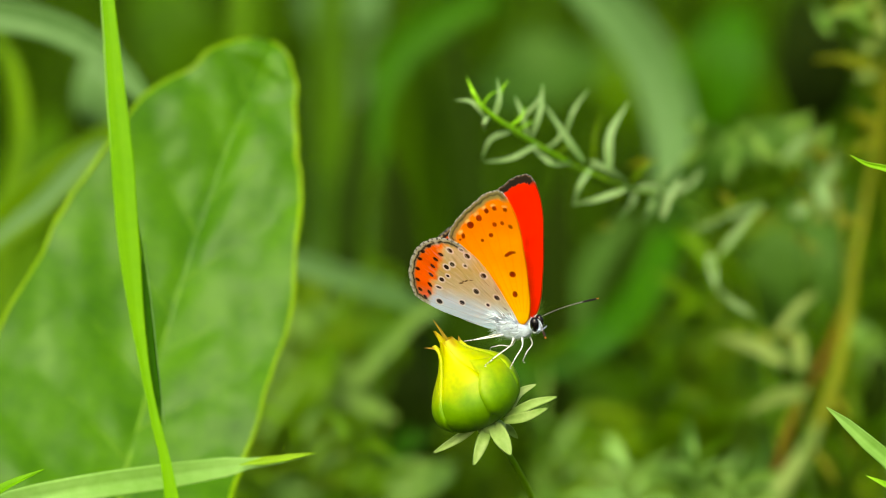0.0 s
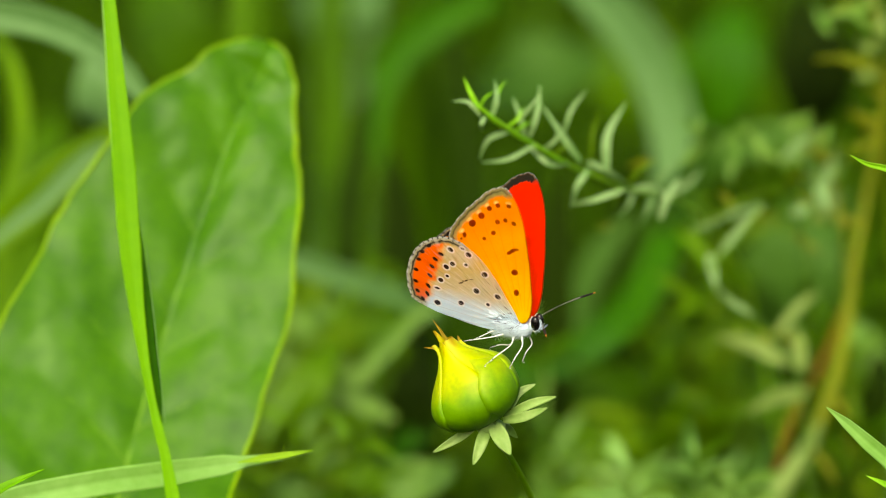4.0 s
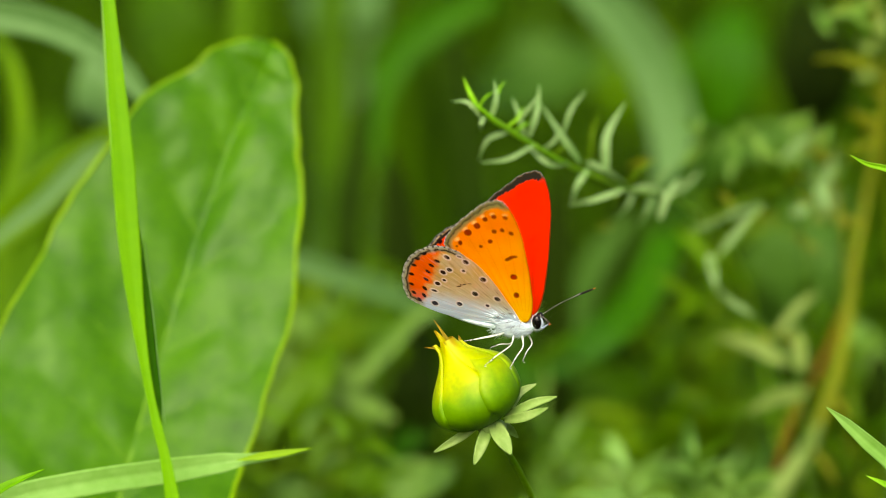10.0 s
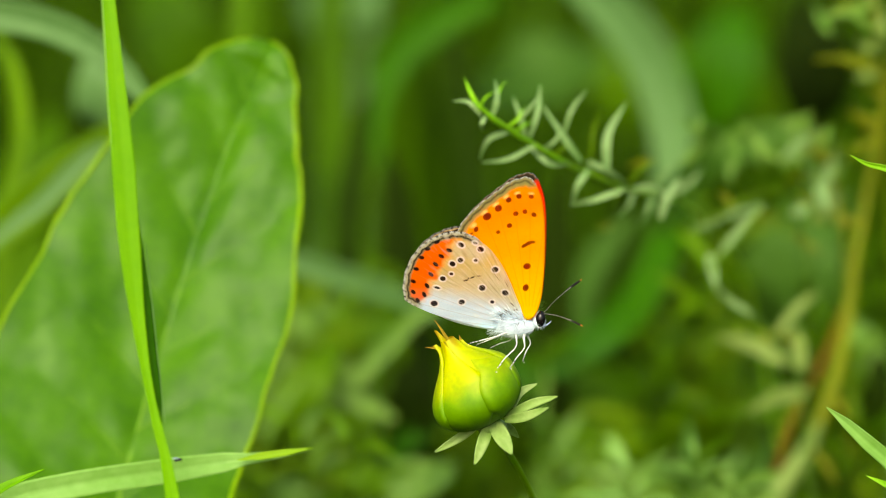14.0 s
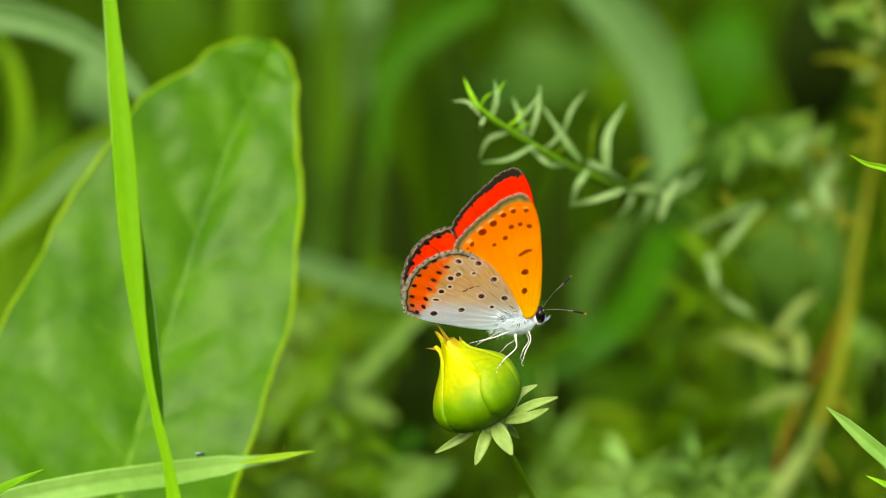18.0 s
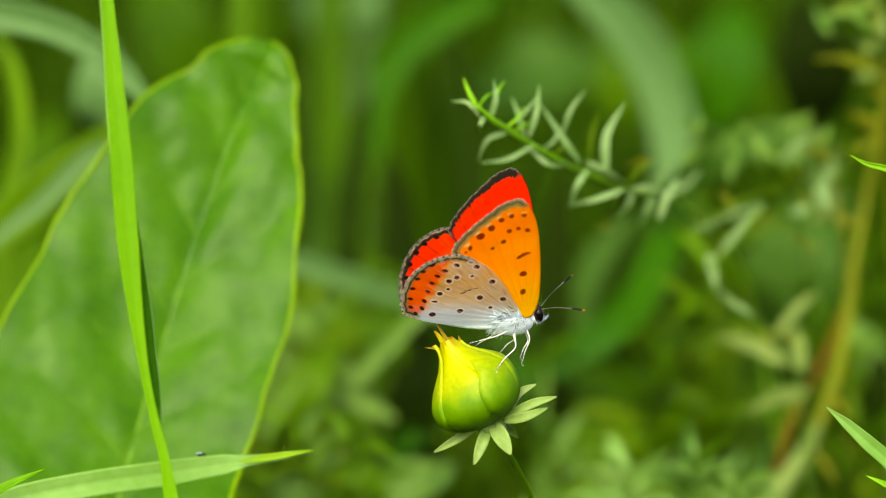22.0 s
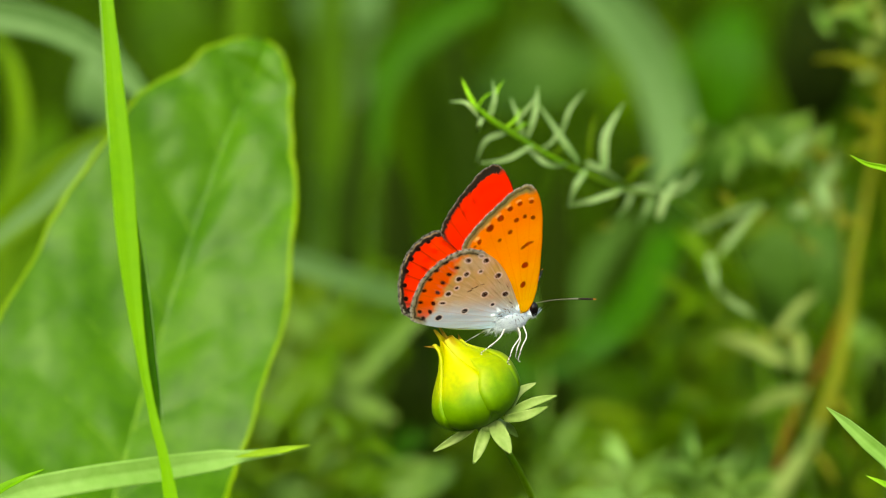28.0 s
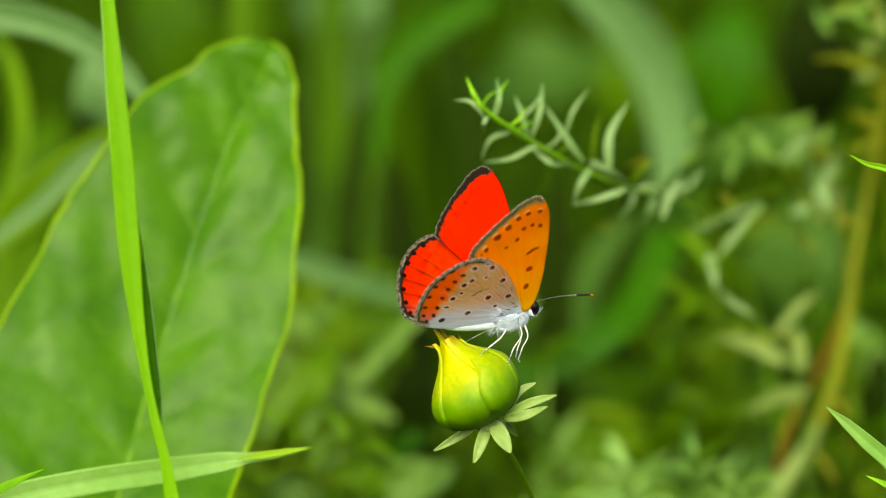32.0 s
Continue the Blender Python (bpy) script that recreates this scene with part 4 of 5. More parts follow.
# ---- the butterfly: built about its own axes, x to the head, z up, in millimetres
FORE = ((9.2, 0.0), (10.3, 1.0), (10.9, 3.1), (11.1, 5.6), (11.15, 8.9), (11.05, 12.2), (10.85, 15.1), (10.4, 17.6), (9.7, 19.35), (8.85, 20.4), (8.0, 20.75), (6.7, 20.4), (5.5, 19.8), (4.0, 18.5), (2.5, 17.2), (0.9, 15.6), (-0.4, 14.0),
        (-1.1, 12.6), (-0.7, 11.4), (1.7, 8.5), (4.6, 4.2), (7.0, 0.5))
HIND = ((8.6, 0.2), (7.2, 3.9), (6.2, 6.2), (5.0, 8.4), (3.6, 10.2), (2.1, 11.4), (0.5, 12.2), (-1.0, 12.5), (-2.6, 12.3), (-4.0, 11.7), (-5.4, 10.8), (-6.7, 9.4), (-7.7, 7.6), (-8.3, 5.5), (-8.4, 3.4), (-8.0, 1.9),
        (-7.0, 1.3), (-5.6, 0.5), (-3.2, -0.3), (0.0, -1.0), (2.5, -1.5), (5.7, -1.6), (7.8, -0.8))
ORANGE, DEEP_ORANGE, AMBER = rgb(255, 176, 0), rgb(255, 142, 0), rgb(255, 214, 0)
TAUPE, WARM_TAUPE, WHITE, BLACK = rgb(208, 206, 166), rgb(210, 192, 112), rgb(206, 238, 255), rgb(20, 10, 8)
RED, RED_WARM, GREY = rgb(255, 10, 0), rgb(255, 44, 0), rgb(148, 140, 122)


def outline(ctrl, n):
    """A closed smooth line through the corners, even steps, lightly frayed."""
    c = np.array(ctrl)
    m = len(c)
    out = []
    for i in range(n):
        u = i / n * m
        k, f = int(u), u - int(u)
        p0, p1, p2, p3 = (c[(k + j - 1) % m] for j in range(4))
        out.append(0.5 * (2 * p1 + (p2 - p0) * f + (2 * p0 - 5 * p1 + 4 * p2 - p3) * f * f + (3 * p1 - p0 - 3 * p2 + p3) * f ** 3))
    return np.array(out)


def blend(col, other, amount):
    return col + (np.array(other) - col) * amount[:, None]


def soft(d, r, s=0.12):
    """1 inside r, 0 outside, with a soft edge."""
    return np.clip((r - d) / s + 0.5, 0, 1)


def dots(col, pts, marks, colour, s=0.14):
    for a, b, ra, rb, turn in marks:
        t = radians(turn)
        da, db = pts[:, 0] - a, pts[:, 1] - b
        u, v = da * math.cos(t) + db * math.sin(t), -da * math.sin(t) + db * math.cos(t)
        d = np.hypot(u / ra, v / rb)
        col = blend(col, colour, soft(d, 1.0, s / min(ra, rb)))
    return col


def noise_at(pts, scale, seed=0.0):
    return np.array([noise.noise(Vector((a * scale, b * scale, seed))) for a, b in pts])


def vein_lines(pts, root, n, a0, a1, width):
    """How near each point lies to one of n veins that fan out from the root."""
    d = pts - np.array(root)
    ang, r = np.arctan2(d[:, 1], d[:, 0]), np.hypot(d[:, 0], d[:, 1])
    f = (ang - a0) / (a1 - a0) * n
    off = np.abs(f - np.round(f)) * (a1 - a0) / n * r
    return np.clip(1 - off / width, 0, 1) * (r > 3)


def fore_under(pts, edge, outer):
    col = np.tile(np.array(ORANGE), (len(pts), 1))
    b = pts[:, 1]
    col = blend(col, AMBER, np.clip((10 - b) / 7, 0, 1))
    col = blend(col, DEEP_ORANGE, np.clip((b - 11 - 0.4 * (pts[:, 0] - 4)) / 4, 0, 1) * 0.8)
    e = edge + 0.12 * noise_at(pts, 1.5)
    col = blend(col, rgb(158, 150, 82), soft(e, 1.05, 0.4) * outer)
    col = blend(col, rgb(84, 78, 46), soft(np.abs(e - 0.4), 0.10, 0.15) * outer)
    col = blend(col, GREY, soft(e, 0.16, 0.1) * outer * np.clip(0.5 + 1.5 * noise_at(pts, 2.2, 7.0), 0, 1))
    col = blend(col, rgb(190, 116, 16), soft(edge, 0.14, 0.2) * (1 - outer))
    pale = [(2.35, 15.35, 0.42, 0.24, 40), (3.9, 16.65, 0.4, 0.22, 40), (5.3, 17.85, 0.36, 0.2, 40), (0.9, 13.4, 0.42, 0.24, 40), (6.85, 18.45, 0.32, 0.18, 20), (8.8, 18.55, 0.3, 0.15, 0)]
    col = dots(col, pts, pale, rgb(255, 228, 120), 0.3)
    big = [(2.77, 14.83, 0.62, 0.5, 35), (4.31, 16.12, 0.52, 0.46, 35), (5.69, 17.4, 0.42, 0.36, 30), (7.09, 18.03, 0.38, 0.34, 20), (8.83, 18.09, 0.36, 0.3, 0), (1.32, 12.87, 0.42, 0.3, 70), (0.7, 12.2, 0.25, 0.15, 40)]
    small = [(6.78, 15.47, 0.33, 0.28, 30), (8.04, 15.84, 0.28, 0.26, 0), (9.32, 15.48, 0.32, 0.26, -30), (5.97, 13.7, 0.32, 0.26, 30), (4.42, 12.66, 0.26, 0.2, 30), (8.2, 10.92, 0.4, 0.2, 30), (8.75, 11.28, 0.45, 0.22, 30), (9.3, 11.5, 0.38, 0.17, 8), (8.71, 7.92, 0.46, 0.36, 20),
             (8.66, 4.75, 0.34, 0.42, -20)]
    col = dots(col, pts, big, rgb(62, 8, 2))
    col = dots(col, pts, [(p, q, ra * 1.18, rb * 1.22, t) for p, q, ra, rb, t in small], rgb(56, 10, 2))
    v = vein_lines(pts, (9.4, -1.0), 9, 1.35, 2.5, 0.12)
    return blend(col, rgb(226, 110, 8), v * 0.35)


def hind_under(pts, edge, outer):
    col = np.tile(np.array(TAUPE), (len(pts), 1))
    a, b = pts[:, 0], pts[:, 1]
    col = blend(col, WARM_TAUPE, np.clip(0.75 + noise_at(pts, 0.35, 3.0), 0, 1) * np.clip((b - 3.5 - 0.25 * (a + 2)) / 3.5, 0, 1))
    col = blend(col, WHITE, np.clip((3.9 - b - 0.12 * a + 0.5 * noise_at(pts, 0.8)) / 2.2, 0, 1))
    inner = a - np.interp(b, (1.2, 2.5, 3.9, 5.6, 7.4, 9.5, 11.7), (-7.0, -5.5, -4.9, -4.15, -3.2, -2.3, -1.3))
    fan = np.stack([np.arctan2(b + 1.5, a - 9.4) * 34, np.hypot(a - 9.4, b + 1.5) * 0.45], 1)
    ragged = inner + 1.1 * noise_at(fan, 0.45, 6.0) + 0.5 * noise_at(pts, 1.1, 6.0)
    col = blend(col, rgb(244, 176, 40), np.clip(0.9 - ragged / 1.1, 0, 1) * (b > 1.4) * 0.7)
    col = blend(col, rgb(255, 106, 0), np.clip(-ragged / 0.8 + 0.35, 0, 1) * (b > 1.4))
    e = edge + 0.10 * noise_at(pts, 1.6)
    col = blend(col, rgb(156, 148, 96), soft(e, 0.7, 0.25) * outer)
    col = blend(col, rgb(70, 58, 48), soft(np.abs(e - 0.42), 0.12, 0.12) * outer)
    check = 0.4 + 1.4 * noise_at(pts, 3.6, 9.0)
    col = blend(col, rgb(196, 192, 158), soft(e, 0.22, 0.1) * outer)
    col = blend(col, rgb(104, 98, 90), soft(e, 0.26, 0.1) * outer * np.clip(check * 2 - 1.1, 0, 1))
    inner_row = [(-2.3, 9.87), (-3.38, 8.89), (-4.14, 7.58), (-4.74, 6.01), (-5.25, 4.28), (-5.6, 2.9)]
    outer_row = [(-4.07, 10.99), (-5.31, 9.84), (-6.15, 8.44), (-6.85, 6.7), (-7.2, 4.8), (-7.16, 3.17), (-6.5, 1.95)]
    col = dots(col, pts, [(p, q, 0.48, 0.29, -20 - 8 * i) for i, (p, q) in enumerate(inner_row)], BLACK)
    col = dots(col, pts, [(p, q, 0.42, 0.29, 30 - 14 * i) for i, (p, q) in enumerate(outer_row)], BLACK)
    rings = [(-0.65, 10.78, 0.42, 0.3, -30), (1.31, 11.19, 0.3, 0.18, -20), (2.13, 10.29, 0.42, 0.36, -20), (-1.76, 7.84, 0.40, 0.34, -30), (-0.67, 8.48, 0.36, 0.32, 0), (1.47, 8.56, 0.25, 0.2, 0), (4.29, 7.38, 0.42, 0.36, 0), (2.55, 4.49, 0.42, 0.4, 0),
             (5.83, 3.93, 0.44, 0.36, -20), (-3.05, 5.48, 0.38, 0.32, 0), (-1.88, 6.29, 0.25, 0.22, 0), (-3.81, 4.07, 0.44, 0.18, -10), (-4.15, 1.65, 0.46, 0.4, 0), (-0.25, 2.14, 0.42, 0.34, 20), (4.04, 2.39, 0.28, 0.25, 20)]
    col = dots(col, pts, [(p, q, ra + 0.22, rb + 0.22, t) for p, q, ra, rb, t in rings], rgb(255, 255, 246), 0.22)
    col = dots(col, pts, [(p, q, ra * 1.12, rb * 1.16, t) for p, q, ra, rb, t in rings], BLACK)
    col = dots(col, pts, [(0.2, 5.45, 0.4, 0.13, 15), (0.55, 5.75, 0.2, 0.12, 60), (1.1, 5.95, 0.42, 0.12, 30), (2.0, 6.25, 0.35, 0.09, 5), (6.9, 2.2, 0.5, 0.1, -40), (7.4, 1.4, 0.4, 0.12, 10), (6.2, 1.2, 0.45, 0.1, -20), (5.4, 0.6, 0.35, 0.1, 30), (4.6, 6.2, 0.5, 0.05, -50), (6.0, 5.2, 0.5, 0.05, -60)], rgb(84, 66, 40), 0.08)
    col = blend(col, rgb(250, 246, 226), np.clip(noise_at(fan, 1.3, 22.0) * 1.6 - 0.2, 0, 1) * 0.4 * np.clip((a + 6) / 4, 0, 1))
    col = blend(col, rgb(96, 80, 48), np.clip(noise_at(fan, 1.0, 12.0) * 1.7 - 0.25, 0, 1) * 0.5 * np.clip((a + 6) / 4, 0, 1) * np.clip((b - 0.5) / 4, 0.15, 1))
    v = vein_lines(pts, (9.4, -1.5), 9, 2.1, 3.2, 0.10)
    return blend(col, rgb(140, 124, 66), v * 0.4)


def fore_upper(pts, edge, outer):
    col = np.tile(np.array(RED), (len(pts), 1))
    col = blend(col, RED_WARM, np.clip((6 - pts[:, 0]) / 7, 0, 1) * 0.6)
    v = vein_lines(pts, (9.4, -1.0), 9, 1.35, 2.5, 0.36) * np.clip((pts[:, 1] - 3) / 8, 0, 1) * np.clip((7.5 - pts[:, 0]) / 6, 0.1, 1)
    col = blend(col, rgb(104, 10, 3), v * 0.8)
    col = blend(col, rgb(168, 6, 0), np.clip(noise_at(np.stack([np.arctan2(pts[:, 1] + 1, pts[:, 0] - 9.4) * 40, pts[:, 1] * 0.3], 1), 1.0, 4.0), 0, 1) * 0.5)
    wide = 0.62 + 0.5 * np.clip((pts[:, 1] - 16.5) / 3, 0, 1)
    rays = np.stack([np.arctan2(pts[:, 1] + 1, pts[:, 0] - 9.4) * 60, pts[:, 1] * 0.2], 1)
    col = blend(col, rgb(46, 44, 34), soft(edge + 0.3 * noise_at(rays, 1.0, 9.0), wide, 0.3) * outer)
    col = blend(col, rgb(122, 122, 92), soft(edge, 0.13, 0.1) * outer * np.clip(0.4 + 1.5 * noise_at(pts, 2.2, 7.0), 0, 1))
    return blend(col, rgb(110, 20, 8), soft(edge, 0.2, 0.2) * (1 - outer))


def hind_upper(pts, edge, outer):
    col = np.tile(np.array(RED), (len(pts), 1))
    col = blend(col, RED_WARM, np.clip((7 - pts[:, 1]) / 5, 0, 1) * 0.7)
    v = vein_lines(pts, (9.4, -1.5), 10, 2.1, 3.2, 0.36) * np.clip((2.0 - pts[:, 0]) / 5, 0.1, 1)
    col = blend(col, rgb(90, 10, 4), v * 0.9)
    e = edge + 0.1 * noise_at(pts, 1.5)
    streak = np.stack([np.arctan2(pts[:, 1] + 1.5, pts[:, 0] - 9.4) * 46, pts[:, 0] * 0.2], 1)
    col = blend(col, rgb(120, 8, 2), np.clip(noise_at(streak, 1.0, 5.0) * 1.6, 0, 1) * 0.55 * np.clip((2.0 - pts[:, 0]) / 5, 0.1, 1))
    col = blend(col, rgb(46, 44, 34), soft(e, 0.66, 0.2) * outer)
    col = dots(col, pts, [(-2.9, 11.3, 0.4, 0.3, 0), (-4.6, 10.5, 0.42, 0.34, 0), (-5.8, 9.3, 0.42, 0.34, 0), (-6.8, 7.7, 0.42, 0.36, 0), (-7.4, 5.8, 0.42, 0.36, 0), (-7.5, 3.9, 0.42, 0.36, 0), (-7.2, 2.4, 0.4, 0.3, 0)], BLACK, 0.2)
    return blend(col, rgb(168, 168, 140), soft(e, 0.2, 0.1) * outer * np.clip(0.5 + 1.5 * noise_at(pts, 2.0, 8.0), 0, 1))


FRINGE = {"forewing": 0.13, "hindwing": 0.24}


def fringe(col, near, edge, outer, pale, width):
    """The hair fringe along the outer margin: pale, checked dark where the veins end."""
    along = 0.5 + 0.5 * np.sin(near * 0.62) + 0.6 * np.array([noise.noise(Vector((i * 0.4, 3, 0))) for i in range(near.max() + 1)])[near]
    f = soft(edge, width, 0.1) * np.clip(outer * 1.5 - 0.5, 0, 1)
    return blend(blend(col, pale, f), rgb(64, 60, 54), f * np.clip(along * 1.6 - 0.75, 0, 1))


def wing(name, ctrl, hub, root, under, upper, side, is_outer, parent, label):
    """A two-skinned wing. side: -1 the butterfly's right wing, 1 its left one; the marked underside faces out."""
    nu, nv = 420, 112
    line = outline(ctrl, nu)
    wide, rough = FRINGE[name], (0.10 if name == "hindwing" else 0.05)
    fray = np.array([wide + 0.05 * math.sin(i * 0.33) + rough * noise.noise(Vector((i * 0.9, 0, 0))) + rough * 0.7 * math.sin(i * 1.9) for i in range(nu)])
    outer_line = np.array([is_outer(a, b) for a, b in line], float)
    outer_line = np.convolve(np.concatenate([outer_line[-7:], outer_line, outer_line[:7]]), np.ones(15) / 15, "valid")
    c = np.array(hub)
    ray = line - c
    line = line + ray / np.linalg.norm(ray, axis=1)[:, None] * (fray * outer_line)[:, None]
    vs = np.linspace(0, 1, nv + 1)[1:] ** 0.8
    pts = np.concatenate([[c], (c + vs[:, None, None] * (line - c)).reshape(-1, 2)])
    edge = np.empty(len(pts))
    near = np.empty(len(pts), int)
    for s in range(0, len(pts), 2000):
        d = np.linalg.norm(pts[s:s + 2000, None, :] - line[None], axis=2)
        near[s:s + 2000], edge[s:s + 2000] = d.argmin(1), d.min(1)
    outer = outer_line[near]
    rel = pts - np.array(root)
    ang, r = np.arctan2(rel[:, 1], rel[:, 0]), np.hypot(rel[:, 0], rel[:, 1])
    bulge = 0.014 * np.cos(ang * 46) * np.clip(r / 8, 0, 1) + 0.9 * (r / 20) ** 2 * -side * 0.35 + 0.12 * noise_at(pts, 0.25, 2.0)
    bulge = bulge - bulge[np.argmin(r)]
    thick = 0.03 + 0.02 * np.clip(1 - r / 10, 0, 1)
    out_skin = np.stack([pts[:, 0], bulge + side * thick, pts[:, 1]], 1) * MM
    in_skin = np.stack([pts[:, 0], bulge - side * thick, pts[:, 1]], 1) * MM
    n, faces = len(pts), []
    for j in range(nu):
        k = (j + 1) % nu
        tri = (0, 1 + j, 1 + k)
        faces += [tri if side > 0 else tri[::-1], tuple(n + i for i in (tri[::-1] if side > 0 else tri))]
        for i in range(nv - 1):
            q = (1 + i * nu + j, 1 + (i + 1) * nu + j, 1 + (i + 1) * nu + k, 1 + i * nu + k)
            faces += [q if side > 0 else q[::-1], tuple(n + t for t in (q[::-1] if side > 0 else q))]
        a, b = 1 + (nv - 1) * nu + j, 1 + (nv - 1) * nu + k
        faces.append((a, n + a, n + b, b) if side > 0 else (b, n + b, n + a, a))
    ob = part(name, (np.concatenate([out_skin, in_skin]), faces), M_WING, parent, label)
    ob.data.materials.append(M_WING_UPPER)
    ob.data.polygons.foreach_set("material_index", [1 if min(f) >= n else 0 for f in faces])
    inside = np.maximum(edge - wide * outer, 0)
    a, b = (fringe(f(pts, inside, outer), near, edge, outer, p, wide) for f, p in ((under, rgb(214, 214, 198)), (upper, rgb(140, 140, 126))))
    painted(ob, np.concatenate([a, b]))
    # light that passes the wing takes the colours of both skins
    hind = name == "hindwing"
    out_tone = np.tile(np.array(rgb(206, 210, 96) if hind else rgb(255, 205, 60)), (len(pts), 1))
    in_tone = np.tile(np.array(rgb(252, 160, 26) if hind else rgb(255, 138, 14)), (len(pts), 1))
    if hind:
        pale = np.clip((4.4 - pts[:, 1]) / 2.2, 0, 1)
        band = np.clip(-(pts[:, 0] - np.interp(pts[:, 1], (1.2, 5.6, 11.7), (-6.6, -4.15, -1.3))) / 1.0 + 0.6, 0, 1)
        out_tone, in_tone = blend(out_tone, rgb(255, 165, 0), band), blend(in_tone, rgb(255, 180, 0), band)
        out_tone, in_tone = blend(out_tone, rgb(216, 242, 255), pale), blend(in_tone, rgb(216, 242, 255), pale)
    out_tone = blend(out_tone, rgb(150, 130, 100), soft(edge, 0.9, 0.5) * outer)
    hairs = soft(edge, wide, 0.15) * outer
    out_tone, in_tone = blend(out_tone, rgb(120, 118, 100), hairs), blend(in_tone, rgb(80, 84, 74), hairs)
    dark = np.clip(a[:, :3].max(1) * 3.0, 0.15 if hind else 0.85, 1)[:, None] * np.array([1, 1, 1, 0]) + np.array([0, 0, 0, 1])
    dark_in = np.clip(b[:, :3].max(1) * 3.0, 0.06, 1)[:, None] * np.array([1, 1, 1, 0]) + np.array([0, 0, 0, 1])
    return painted(ob, np.concatenate([out_tone * dark, in_tone * dark_in]), "through")


def fur(centre, radii, count, length, lean, seed):
    """Short tapered hairs on an ellipsoid."""
    rnd = random.Random(seed)
    verts, faces = [], []
    for _ in range(count):
        d = Vector((rnd.gauss(0, 1), rnd.gauss(0, 1), rnd.gauss(0, 1))).normalized()
        p = Vector(centre) + Vector((d.x * radii[0], d.y * radii[1], d.z * radii[2]))
        s = (d + Vector(lean) + Vector((rnd.uniform(-0.4, 0.4), rnd.uniform(-0.4, 0.4), rnd.uniform(-0.4, 0.4)))).normalized()
        q = p + s * length * rnd.uniform(0.5, 1.2)
        o = s.orthogonal().normalized()
        o2 = s.cross(o)
        m = len(verts)
        w = 0.034
        verts += [(p + o * w) * MM, (p - o * w * 0.5 + o2 * w) * MM, (p - o * w * 0.5 - o2 * w) * MM, q * MM]
        faces += [(m, m + 1, m + 3), (m + 1, m + 2, m + 3), (m + 2, m, m + 3)]
    return verts, faces


def leg_mesh(length, knee):
    """A leg from its foot up to the hip along z, bent at the knee; the foot is banded."""
    ctrl = [(0.25, 0, -0.05), (0.0, 0, 0.05), (0.12, 0, length * 0.2), (0.25, 0, length * 0.32), (knee, 0, length * 0.66), (knee * 0.5, 0, length * 0.85), (0, 0, length), (-0.1, 0, length + 0.5)]
    g = tube([Vector(c) for c in ctrl], [0.05, 0.06, 0.07, 0.08, 0.085, 0.1, 0.15, 0.2, 0.26], 48, 8)
    cols = []
    for v in g[0]:
        band = v.z < length * 0.24 and (v.z / (length * 0.24) * 3.5) % 1 < 0.5
        cols.append(rgb(30, 24, 20) if band else rgb(206, 210, 206))
    return in_mm(g), cols


LEGS = (("fore_leg", 8.9, 0.7, -2.1, (5.8, 4.3), 0.9), ("middle_leg", 7.6, 0.8, -2.2, (8.0, 4.4), 1.2), ("hind_leg", 6.2, 0.8, -2.0, (6.2, 5.2), 0.6))
HIND_SET = radians(4.6)
ANTENNA = 9.8


